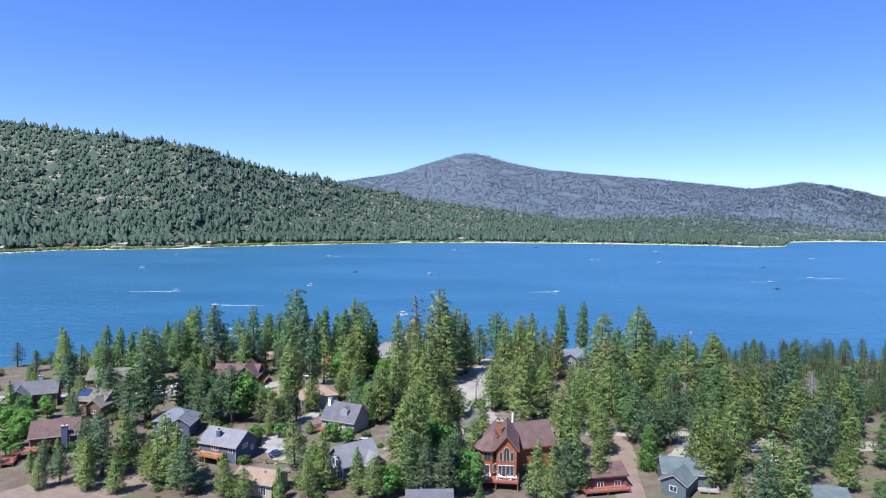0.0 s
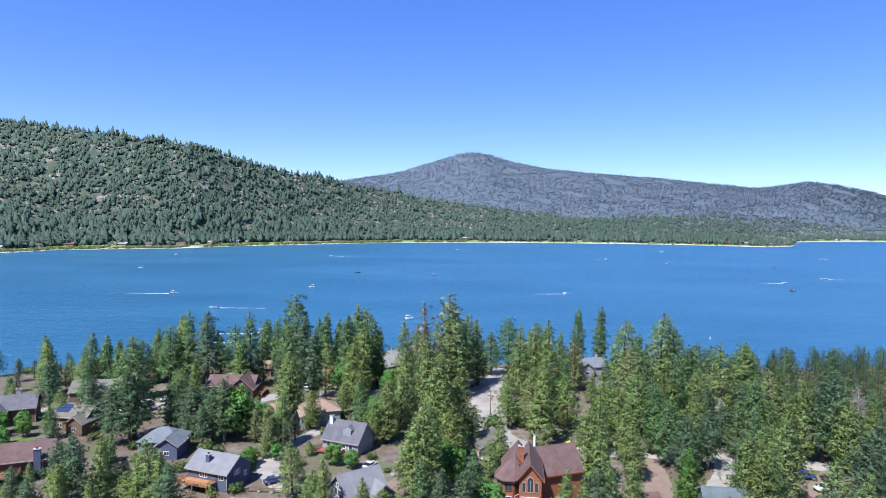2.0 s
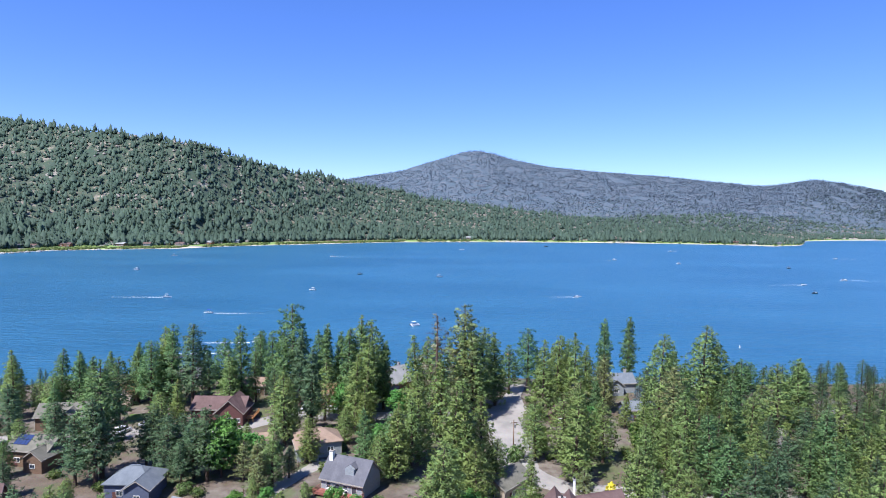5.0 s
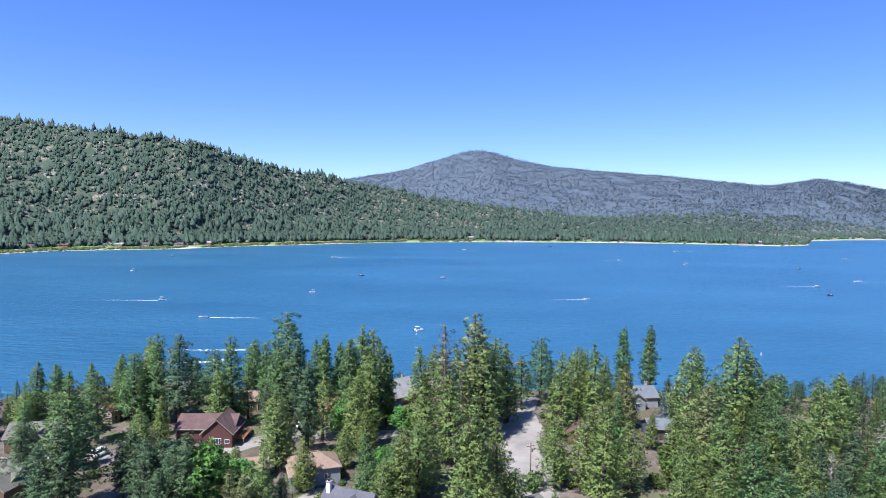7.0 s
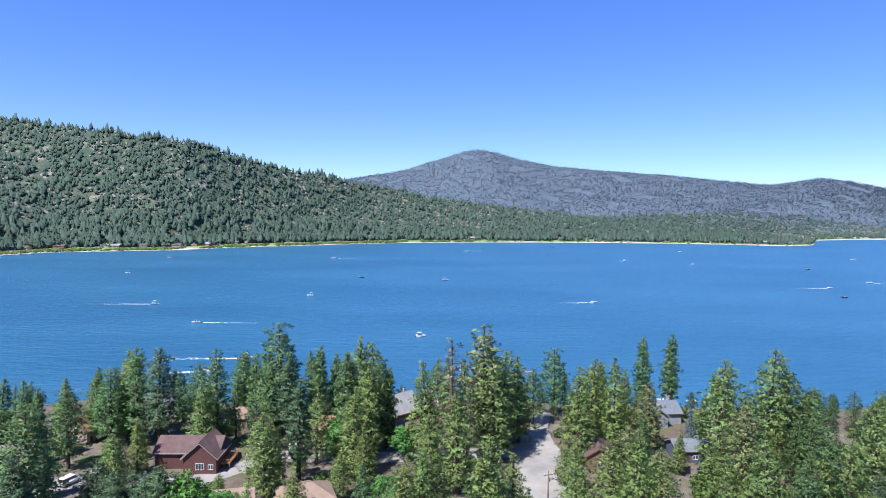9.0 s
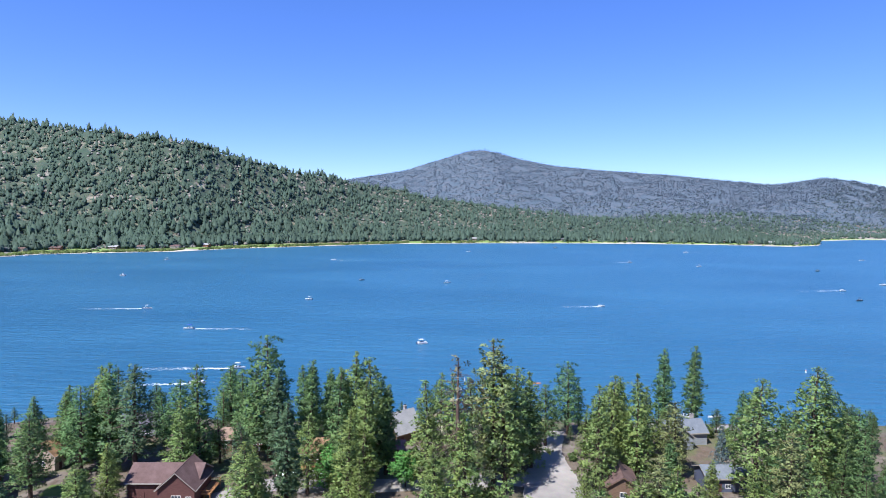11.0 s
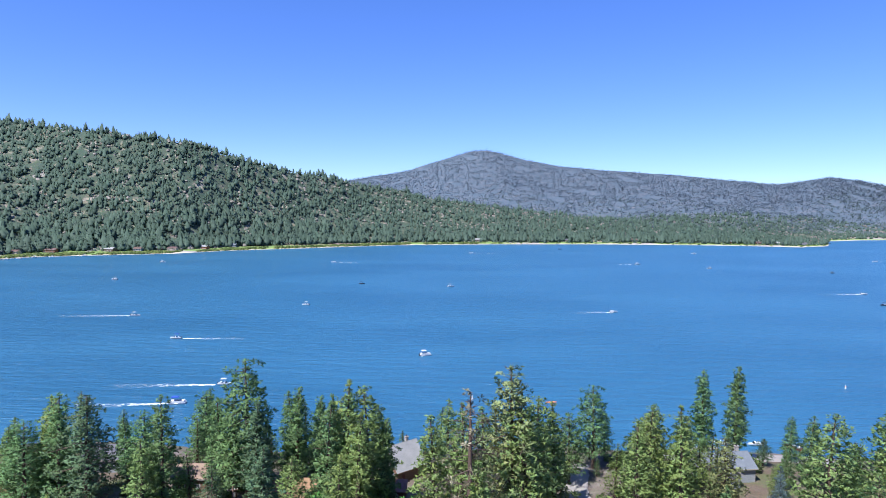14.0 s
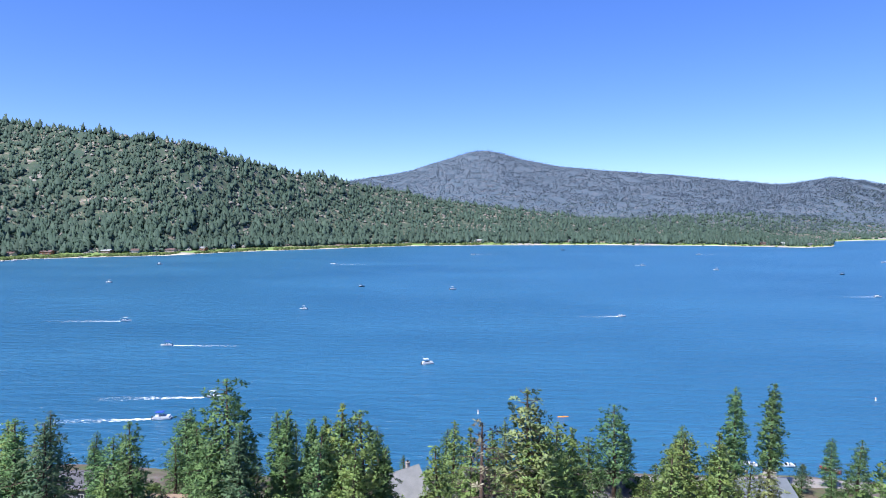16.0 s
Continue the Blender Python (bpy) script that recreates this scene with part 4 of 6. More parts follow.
def clear(x, y, margin=2.5):
    if y > shore_near(x) - 6 or any(math.hypot(x - hx, y - hy) < hr for hx, hy, hr in CLEARINGS):
        return False
    for _, pts, wid, mt, _, _, _ in ROADS:
        for (ax, ay), (bx, by), w in zip(pts[:-1], pts[1:], wid):
            t = max(0, min(1, ((x - ax) * (bx - ax) + (y - ay) * (by - ay)) / ((bx - ax) ** 2 + (by - ay) ** 2)))
            if math.hypot(x - ax - t * (bx - ax), y - ay - t * (by - ay)) < w / 2 + 1.2:
                return False
    return all(math.hypot(x - a, y - b) > margin for a, b in taken)


# the woods close in to the right, and stand thinner among the houses
count = 0
while count < 255:
    x_, y_ = rng.uniform(50, 222), rng.uniform(122, 295)
    if x_ < 0.30 * y_ or not clear(x_, y_, 3.4):
        continue
    kk = "PPGGGBBGGS"[int(rng.integers(0, 10))]
    plant(kk, x_, y_, gz(x_, y_) + float(np.clip(rng.normal(17.5 - (y_ - 137) * 0.05, 2.0), 7, 21)), joined=y_ > 172 or x_ > 122)
    count += 1
count = 0
while count < 95:
    x_, y_ = rng.uniform(-218, 50), rng.uniform(122, 290)
    if abs(x_) > 0.74 * y_ + 15 or (y_ < 228 and x_ > -128) or not clear(x_, y_, 5.0):
        continue
    kk = ("GGBGBGBSGK" if x_ < -60 else "PPGGGBGSPK")[int(rng.integers(0, 10))]
    hh = 2.4 if kk == "K" else float(np.clip(rng.normal(12.5, 3.5), 5, 18)) * (0.6 if x_ < -119 and y_ > 200 else 1.0)
    plant(kk, x_, y_, gz(x_, y_) + hh, joined=kk != "K" and y_ > 235)
    count += 1
count = 0
while count < 190:
    x_, y_ = rng.uniform(-137, 125), rng.uniform(125, 290)
    if not clear(x_, y_, 2.5):
        continue
    plant("K", x_, y_, gz(x_, y_) + rng.uniform(1.0, 2.8))
    count += 1


def join_woods():
    """The deeper woods, whose trees stand too close to be counted, as one mesh."""
    slots, V, F, N, mi, base = [], [], [], [], [], 0
    for ob, m in woods:
        mm = np.array(m)
        for c in ob.children:
            me = c.data
            keep = 1 if c.name.startswith("crown") else 0
            v = np.empty(len(me.vertices) * 3, np.float32)
            me.vertices.foreach_get("co", v)
            f = np.empty(len(me.loops), np.int32)
            me.loops.foreach_get("vertex_index", f)
            if keep:   # fewer tufts are enough in the dense wood
                t = f.reshape(-1, 8, 3)
                f = t[np.arange(len(t)) % 3 == 0].ravel() if len(f) % 24 == 0 else f
            elif c.name.startswith("inner"):
                f = f[:len(f) // 6 * 3]
            if me.materials[0] not in slots:
                slots.append(me.materials[0])
            v = v.reshape(-1, 3)
            n = LEAF_NORMALS.get(me.name, v * np.array([1, 1, 0]))
            used, f = np.unique(f, return_inverse=True)
            v, n = v[used], n[used]
            n = (n / (np.linalg.norm(n, axis=1)[:, None] + 1e-6)) @ mm[:3, :3].T
            N.append(n / (np.linalg.norm(n, axis=1)[:, None] + 1e-6))
            V.append(v @ mm[:3, :3].T + mm[:3, 3])
            F.append(f.reshape(-1, 3) + base)
            mi.append(np.full(len(f) // 3, slots.index(me.materials[0])))
            base += len(v)
    o = array_obj("pine_woods", np.concatenate(V), np.concatenate(F), slots[0], normals=np.concatenate(N))
    for k in slots[1:]:
        o.data.materials.append(k)
    o.data.polygons.foreach_set("material_index", np.concatenate(mi).astype(np.int32))
    tagged(o, "dense stand of green pines above the lake", "woods", kind="stuff")


join_woods()
for src in KINDS.values():
    for ob, _ in src:
        for c in list(ob.children):
            bpy.data.objects.remove(c)
        bpy.data.objects.remove(ob)


# ---- houses ----
def holder(name, x, y, yaw, label, category, group="", z=None):
    e = bpy.data.objects.new(name, None)
    scene.collection.objects.link(e)
    e.matrix_basis = pose(x, y, gz(x, y) if z is None else z, 0, 0, yaw)
    return tagged(e, label, category, group)


def side_matrix(side, L, W):
    """From a wall's own axes (x along it, y outward, z up) to the house's."""
    turn, off = {"f": (180, (0, -W / 2)), "b": (0, (0, W / 2)), "l": (90, (-L / 2, 0)), "r": (-90, (L / 2, 0))}[side]
    return pose(off[0], off[1], 0, 0, 0, turn)


def window(parent, m, u, z, w, h, panes=2, arch=False, frame_mat="white", tag="window"):
    bm = bmesh.new()
    t = 0.09
    box(bm, u - w / 2, u + w / 2, 0.0, 0.10, z, z + t)
    if not arch:
        box(bm, u - w / 2, u + w / 2, 0.0, 0.10, z + h - t, z + h)
    box(bm, u - w / 2, u - w / 2 + t, 0.0, 0.10, z + t, z + h - t)
    box(bm, u + w / 2 - t, u + w / 2, 0.0, 0.10, z + t, z + h - t)
    for k in range(1, panes):
        q = u - w / 2 + w * k / panes
        box(bm, q - 0.04, q + 0.04, 0.0, 0.09, z + t, z + h - t)
    if arch:
        n = 8
        for k in range(n):
            a, b = math.pi * k / n, math.pi * (k + 1) / n
            p = [(u + math.cos(q) * w / 2 * s, z + h - t + math.sin(q) * w / 2 * s) for q, s in ((a, 1), (b, 1), (b, 0.84), (a, 0.84))]
            prism(bm, p, 1, 0.0, 0.10)
    bmesh.ops.transform(bm, matrix=m, verts=bm.verts)
    f = part(tag, bm, M[frame_mat], parent)
    for k in range(panes):
        a, b = u - w / 2 + w * k / panes + 0.05, u - w / 2 + w * (k + 1) / panes - 0.05
        part("pane", B(a, b, 0.01, 0.05, z + t, z + h - t, m=m), M["glass"], f)
    if arch:
        p = [(u + math.cos(math.pi * k / 8) * w * 0.42, z + h - t + math.sin(math.pi * k / 8) * w * 0.42) for k in range(9)]
        bm = prism(bmesh.new(), p, 1, 0.01, 0.05, m=m)
        part("pane", bm, M["glass"], f)
    return f


def gable_body(L, W, h, rise, m=None, foot=-1.2):
    return prism(bmesh.new(), [(-W / 2, foot), (W / 2, foot), (W / 2, h), (0, h + rise), (-W / 2, h)], 0, -L / 2, L / 2, m)


def gable_roof(parent, L, W, h, rise, roof_mat, over=0.55, m=None, trim="deck_grey"):
    k = rise / (W / 2)
    th = 0.2
    for s in (-1, 1):
        e = W / 2 + over
        p = [(0, h + rise + 0.02), (s * e, h + rise - k * e + 0.02), (s * e, h + rise - k * e + 0.02 + th), (0, h + rise + 0.02 + th)]
        part("roof_slope", prism(bmesh.new(), p, 0, -L / 2 - over, L / 2 + over, m), M[roof_mat], parent)
        q = [(s * e, h + rise - k * e - 0.12), (s * (e + 0.1), h + rise - k * e - 0.12), (s * (e + 0.1), h + rise - k * e + 0.2), (s * e, h + rise - k * e + 0.2)]
        part("gutter", prism(bmesh.new(), q, 0, -L / 2 - over, L / 2 + over, m), M[trim], parent)
    part("ridge_cap", prism(bmesh.new(), [(-0.25, h + rise + th - 0.25 * k), (0, h + rise + th + 0.1), (0.25, h + rise + th - 0.25 * k)], 0, -L / 2 - over, L / 2 + over, m), M[roof_mat], parent)
    for x in (-L / 2 - over, L / 2 + over - 0.06):
        for s in (-1, 1):
            e = W / 2 + over
            p = [(0, h + rise - 0.16), (s * e, h + rise - k * e - 0.16), (s * e, h + rise - k * e + 0.1), (0, h + rise + 0.1)]
            part("bargeboard", prism(bmesh.new(), p, 0, x - 0.02, x + 0.08, m), M[trim], parent)


def hip_roof(parent, L, W, h, rise, roof_mat, over=0.55, m=None):
    bm = bmesh.new()
    a, b, c = L / 2 + over, W / 2 + over, max(0.2, L / 2 - W / 2)
    z0 = h - rise * over / (W / 2)
    lo = [bm.verts.new(p) for p in ((-a, -b, z0), (a, -b, z0), (a, b, z0), (-a, b, z0))]
    up = [bm.verts.new(p) for p in ((-a, -b, z0 + 0.2), (a, -b, z0 + 0.2), (a, b, z0 + 0.2), (-a, b, z0 + 0.2))]
    r0, r1 = bm.verts.new((-c, 0, h + rise + 0.2)), bm.verts.new((c, 0, h + rise + 0.2))
    bm.faces.new(lo[::-1])
    for i in range(4):
        bm.faces.new([lo[i], lo[(i + 1) % 4], up[(i + 1) % 4], up[i]])
    bm.faces.new([up[0], up[1], r1, r0])
    bm.faces.new([up[1], up[2], r1])
    bm.faces.new([up[2], up[3], r0, r1])
    bm.faces.new([up[3], up[0], r0])
    if m is not None:
        bmesh.ops.transform(bm, matrix=m, verts=bm.verts)
    part("roof", bm, M[roof_mat], parent)
    part("ridge_cap", B(-c, c, -0.2, 0.2, h + rise + 0.12, h + rise + 0.28, m=m), M[roof_mat], parent)


def chimney(parent, x, y, z0, z1, w=1.0, d=0.9, mat_="brick"):
    c = part("chimney", B(x - w / 2, x + w / 2, y - d / 2, y + d / 2, z0, z1), M[mat_], parent)
    part("chimney_cap", B(x - w / 2 - 0.12, x + w / 2 + 0.12, y - d / 2 - 0.12, y + d / 2 + 0.12, z1, z1 + 0.15), M["deck_grey"], c)
    part("flue", B(x - 0.18, x + 0.18, y - 0.18, y + 0.18, z1 + 0.15, z1 + 0.55), M["tyre"], c)


def deck(parent, x0, x1, y0, y1, z, mat_, rails="flr", posts=True, rail_mat=None):
    d = part("deck", B(x0, x1, y0, y1, z - 0.18, z), M[mat_], parent)
    rm = M[rail_mat or mat_]
    n = max(2, int((x1 - x0) / 0.6))
    for k in range(n):
        a = x0 + (x1 - x0) * k / n
        part("deck_board", B(a + 0.015, a + (x1 - x0) / n - 0.015, y0 + 0.02, y1 - 0.02, z + 0.002, z + 0.03), M[mat_], d)
    if posts:
        for k in range(3):
            for yy in (y0 + 0.15, y1 - 0.15):
                xx = x0 + 0.15 + (x1 - x0 - 0.3) * k / 2
                part("post", B(xx - 0.09, xx + 0.09, yy - 0.09, yy + 0.09, -1.2, z - 0.18), rm, d)

    def rail(ax, ay, bx, by):
        if ax == bx:
            part("rail", B(ax - 0.05, ax + 0.05, ay, by, z + 0.95, z + 1.05), rm, d)
            part("rail", B(ax - 0.04, ax + 0.04, ay, by, z + 0.2, z + 0.28), rm, d)
        else:
            part("rail", B(ax, bx, ay - 0.05, ay + 0.05, z + 0.95, z + 1.05), rm, d)
            part("rail", B(ax, bx, ay - 0.04, ay + 0.04, z + 0.2, z + 0.28), rm, d)
        ln = math.hypot(bx - ax, by - ay)
        nb = int(ln / 0.45)
        for k in range(nb + 1):
            x, y = ax + (bx - ax) * k / nb, ay + (by - ay) * k / nb
            part("baluster", B(x - 0.035, x + 0.035, y - 0.035, y + 0.035, z, z + 0.95), rm, d)
    if "f" in rails:
        rail(x0, y0, x1, y0)
    if "b" in rails:
        rail(x0, y1, x1, y1)
    if "l" in rails:
        rail(x0, y0, x0, y1)
    if "r" in rails:
        rail(x1, y0, x1, y1)
    return d


def stairs(parent, x0, x1, y0, z, mat_, direction=-1):
    n = max(2, int(z / 0.18))
    for k in range(n):
        y = y0 + direction * 0.28 * k
        zz = z - (k + 1) * z / n
        part("step", B(x0, x1, min(y, y + direction * 0.3), max(y, y + direction * 0.3), zz - 0.05, zz), M[mat_], parent)


def dormer(parent, x, W, h, rise, roof_mat, wall_mat, w=2.4, at=0.45):
    """A small gabled dormer on the front slope."""
    y = -W / 2 * (1 - at) - 0.1
    z = h + rise * at - 0.3
    m = pose(x, y + 1.3, z, 0, 0, 90)
    d = part("dormer", prism(bmesh.new(), [(-w / 2, -0.5), (w / 2, -0.5), (w / 2, 1.2), (0, 2.1), (-w / 2, 1.2)], 0, -1.3, 2.2, m @ pose(0, 0, 0, 0, 0, 180)), M[wall_mat], parent)
    for s in (-1, 1):
        p = [(0, 2.12), (s * (w / 2 + 0.25), 1.0), (s * (w / 2 + 0.25), 1.17), (0, 2.3)]
        part("dormer_roof", prism(bmesh.new(), p, 0, -1.55, 2.2, m @ pose(0, 0, 0)), M[roof_mat], d)
    window(d, pose(x, y - 0.0, 0, 0, 0, 180), 0, z + 0.2, w * 0.6, 0.9, 2)


def house(x, y, yaw, L, W, h, rise, roof_mat, wall_mat, label, wins="", hip=False, extras=(), trim="deck_grey", z=None, size=0.9):
    """wins: entries side:u,z,w,h,panes separated by blanks."""
    e = holder("house", x, y, yaw, label, "house", "lakeside houses", z)
    e.scale = (size, size, size)
    if hip:
        part("wall", B(-L / 2, L / 2, -W / 2, W / 2, -1.2, h), M[wall_mat], e)
        hip_roof(e, L, W, h, rise, roof_mat)
    else:
        part("wall", gable_body(L, W, h, rise), M[wall_mat], e)
        gable_roof(e, L, W, h, rise, roof_mat, trim=trim)
    for w in wins.split():
        side, v = w.split(":")
        v = [float(q) for q in v.split(",")]
        window(e, side_matrix(side, L, W), v[0], v[1], v[2], v[3], int(v[4]) if len(v) > 4 else 2)
    m = side_matrix("f", L, W)
    d = part("door", B(-0.5, 0.5, 0.0, 0.07, 0.15, 2.2, m=m @ pose(L * 0.28, 0, 0)), M["wall_maroon"], e)
    part("door_handle", B(0.32, 0.4, 0.07, 0.13, 1.1, 1.2, m=m @ pose(L * 0.28, 0, 0)), M["rim"], d)
    # corner boards
    for sx in (-1, 1):
        part("corner_board", B(sx * (L / 2) - 0.09, sx * (L / 2) + 0.09, -W / 2 - 0.03, -W / 2 + 0.12, -1.2, h - 0.05), M[trim], e)
    for kind, *a in extras:
        if kind == "chimney":
            chimney(e, *a)
        elif kind == "deck":
            deck(e, *a)
        elif kind == "stairs":
            stairs(e, *a)
        elif kind == "dormer":
            dormer(e, *a[:1], W, h, rise, roof_mat, wall_mat, *a[1:])
        elif kind == "wing":
            wx, wy, wyaw, wl, ww, wh, wr, wwins = a
            wm = pose(wx, wy, 0, 0, 0, wyaw)
            g = part("wing", gable_body(wl, ww, wh, wr, wm), M[wall_mat], e)
            gable_roof(g, wl, ww, wh, wr, roof_mat, m=wm, trim=trim)
            for w in wwins.split():
                side, v = w.split(":")
                v = [float(q) for q in v.split(",")]
                window(g, wm @ side_matrix(side, wl, ww), v[0], v[1], v[2], v[3], int(v[4]) if len(v) > 4 else 2, len(v) > 5)
        elif kind == "solar":
            k = math.atan2(rise, W / 2)
            for i in range(a[1]):
                for j in range(2):
                    pm = pose(a[0] + i * 1.1, 0, h + rise + 0.28, 0, 0, 0) @ pose(0, 0, 0, math.degrees(k)) @ pose(0, -1.4 - j * 1.75, 0.06)
                    part("solar_panel", B(-0.5, 0.5, -0.82, 0.82, 0, 0.05, m=pm), M["panel"], e, "dark blue solar panel")
        elif kind == "garage":
            gm = side_matrix(a[0], L, W)
            g = part("garage_door", B(a[1] - 2.3, a[1] + 2.3, 0.0, 0.06, 0.1, 2.4, m=gm), M["white"], e)
            for q in range(4):
                part("door_panel", B(a[1] - 2.2, a[1] + 2.2, 0.06, 0.09, 0.18 + q * 0.55, 0.66 + q * 0.55, m=gm), M["white"], g)
        elif kind == "vent":
            part("roof_vent", B(a[0] - 0.2, a[0] + 0.2, a[1] - 0.2, a[1] + 0.2, h, h + rise * (1 - abs(a[1]) / (W / 2)) + 0.6), M["rim"], e)
    return e


def lodge():
    """The big redwood lodge: tall front gable with an arched window, faceted bay, long roofs behind, and a deck."""
    e = holder("house", 14.0, 149.2, -6, "large redwood lodge with maroon roof, arched window and front deck", "house", "lakeside houses")
    e.scale = (0.92, 1.0, 1.12)
    body = pose(2.1, 6.5, 0, 0, 0, 90)
    w = part("wall", gable_body(13, 5.2, 8.2, 2.6, body), M["wall_redwood"], e)
    gable_roof(e, 13, 5.2, 8.2, 2.6, "roof_maroon", 0.6, body, trim="wall_redwood")
    fm = pose(2.1, 0, 0, 0, 0, 180)
    window(w, fm, 0, 5.3, 1.5, 2.4, 2, True, "wall_beige")
    for s in (-1, 1):
        window(w, fm, s * 1.45, 5.3, 0.9, 2.0, 1, False, "wall_beige")
    window(w, fm, 0.1, 1.9, 4.2, 2.5, 4, False, "white", "sliding_door")
    # faceted bay with its own hipped roof
    n = 8
    ring = [(-2.9 + 3.0 * math.cos(math.pi * (k + 0.5) / 4), 3.2 + 3.0 * math.sin(math.pi * (k + 0.5) / 4)) for k in range(n)]
    bm = bmesh.new()
    lo = [bm.verts.new((a, b, -1.2)) for a, b in ring]
    hi = [bm.verts.new((a, b, 7.4)) for a, b in ring]
    bm.faces.new(lo[::-1])
    bm.faces.new(hi)
    for k in range(n):
        bm.faces.new([lo[k], lo[(k + 1) % n], hi[(k + 1) % n], hi[k]])
    bay = part("bay", bm, M["wall_redwood"], e)
    bm = bmesh.new()
    lo = [bm.verts.new((-2.9 + (a + 2.9) * 1.22, 3.2 + (b - 3.2) * 1.22, 7.15)) for a, b in ring]
    up = [bm.verts.new((-2.9 + (a + 2.9) * 1.22, 3.2 + (b - 3.2) * 1.22, 7.38)) for a, b in ring]
    tip = bm.verts.new((-1.4, 6.2, 10.9))
    bm.faces.new(lo[::-1])
    for k in range(n):
        bm.faces.new([lo[k], lo[(k + 1) % n], up[(k + 1) % n], up[k]])
        bm.faces.new([up[k], up[(k + 1) % n], tip])
    part("bay_roof", bm, M["roof_maroon"], bay)
    for a0 in (-90, -135, -45):
        m = pose(-2.9, 3.2, 0) @ pose(0, 0, 0, 0, 0, a0 - 90) @ pose(0, 2.78, 0)
        window(bay, m, 0, 5.2, 1.7, 1.5, 2, False, "wall_brown")
        window(bay, m, 0, 2.3, 1.4, 1.9, 1 if a0 == -90 else 2, False, "white")
    # long wings behind
    wm = pose(6.5, 15.0, 0, 0, 0, 24)
    g = part("wing", gable_body(15, 9.5, 5.6, 3.9, wm), M["wall_redwood"], e)
    gable_roof(g, 15, 9.5, 5.6, 3.9, "roof_maroon", 0.6, wm, trim="wall_redwood")
    wm = pose(-0.6, 11.0, 0, 0, 0, 90)
    g = part("wing", gable_body(12, 7.0, 6.2, 3.4, wm), M["wall_redwood"], e)
    gable_roof(g, 12, 7.0, 6.2, 3.4, "roof_maroon", 0.6, wm, trim="wall_redwood")
    chimney(e, 0.0, 6.0, 6.5, 12.2, 1.3, 1.0, "wall_redwood")
    chimney(e, 3.6, 17.5, 7.0, 11.2, 0.5, 0.5, "white")
    deck(e, -6.2, 5.2, -3.2, 0.2, 1.8, "deck_red", "flr", True, "wall_redwood")
    stairs(e, -6.0, -4.8, -3.2, 1.8, "deck_red")


lodge()
house(-56, 164.4, -20, 12.5, 9.5, 5.0, 2.9, "roof_grey", "wall_slate", "slate blue two-storey house with light grey roof and orange deck",
      "r:0.6,3.4,2.2,1.3 r:-2.6,1.9,1.2,1.4,1 r:2.6,0.6,1.6,1.3 f:-4.5,3.0,1.6,1.5 f:1.0,3.0,2.4,1.9,3", False,
      [("chimney", -1.2, -2.6, 4.5, 8.2, 1.2, 0.9, "wall_slate"), ("deck", -6.2, 3.0, -8.4, -4.75, 2.4, "deck_orange", "flr", True), ("vent", 3, 1.5)])
house(-102.6, 166.4, 22, 12, 9, 5.0, 3.2, "roof_maroon", "wall_maroon", "dark maroon cabin with brown roof, stone chimney and red decks",
      "f:-3,2.6,2.0,1.4 l:0,3,1.8,1.4 l:2.5,0.8,1.5,1.2", False,
      [("chimney", 2.8, -4.9, -1, 7.6, 1.6, 1.2, "wall_slate"), ("deck", -9.5, -1.0, -9.0, -4.5, 2.2, "deck_red", "flr"), ("deck", -14.0, -8.2, -13.0, -8.2, 0.9, "deck_red", "flrb"), ("stairs", -9.4, -8.2, -9.0, 1.6, "deck_red")])
house(-77.25, 183.12, 0, 11.5, 9, 4.4, 2.7, "roof_blue", "wall_slate", "low house with blue grey hipped roof among the pines", "f:-3,1.2,1.6,1.4 f:2,1.2,1.6,1.4", True, [("wing", 3.5, -3.5, 90, 7, 6, 4.2, 2.0, "l:0,1.2,1.6,1.3")])
house(-28.75, 187.5, -22, 12.0, 9.5, 3.9, 4.3, "roof_slate", "wall_grey", "steep slate-roofed house with a dormer, pale chimney and red deck",
      "f:-3.6,0.9,1.5,2.0,1 f:-1.2,0.9,1.5,2.0,1 f:1.2,0.9,1.5,2.0,1 f:3.8,0.9,1.5,2.0,1 l:0,4.6,1.4,1.4", False,
      [("chimney", -5.2, -1.0, 3, 9.6, 1.0, 1.0, "white"), ("dormer", 1.6, 2.6, 0.45), ("deck", -6.5, 6.5, -8.0, -4.75, 0.9, "deck_red", "flr")])
house(-41.25, 210, 20, 12.5, 10, 4.6, 2.6, "roof_tan", "wall_grey", "house with a tan hipped roof and grey walls", "f:-3,1.5,1.8,1.5 f:2.5,1.5,1.8,1.5", True, [("wing", -3.8, -3.5, 90, 8, 6, 4.2, 1.9, "l:0,1.4,1.6,1.4")])
house(-21.5, 154.0, 37, 11.0, 8.5, 4.6, 3.9, "roof_grey", "wall_slate", "blue grey chalet with a tall glazed gable and white trim",
      "l:-2.0,0.6,1.7,2.2,1 l:0,0.6,1.7,2.2,1 l:2.0,0.6,1.7,2.2,1 l:-1.0,3.4,1.7,2.0,1 l:1.0,3.4,1.7,2.0,1 l:0,5.8,1.0,0.9,1 f:2,1.2,1.6,1.4", False,
      [("deck", -9.2, -6.0, -4.0, 4.0, 0.7, "deck_grey", "lfb"), ("wing", 3.5, -3.0, 90, 7.5, 5.2, 4.2, 2.2, "l:0,1.2,1.6,1.3")])
house(-41.75, 144.5, -16, 11.0, 8.0, 3.6, 1.7, "roof_tan", "wall_beige", "low house with a pale terracotta roof and white window", "f:-3.2,0.6,1.6,2.2 f:0.5,1.0,1.8,1.3 l:0,1.0,1.6,1.4", False, [("vent", 2, -1)])
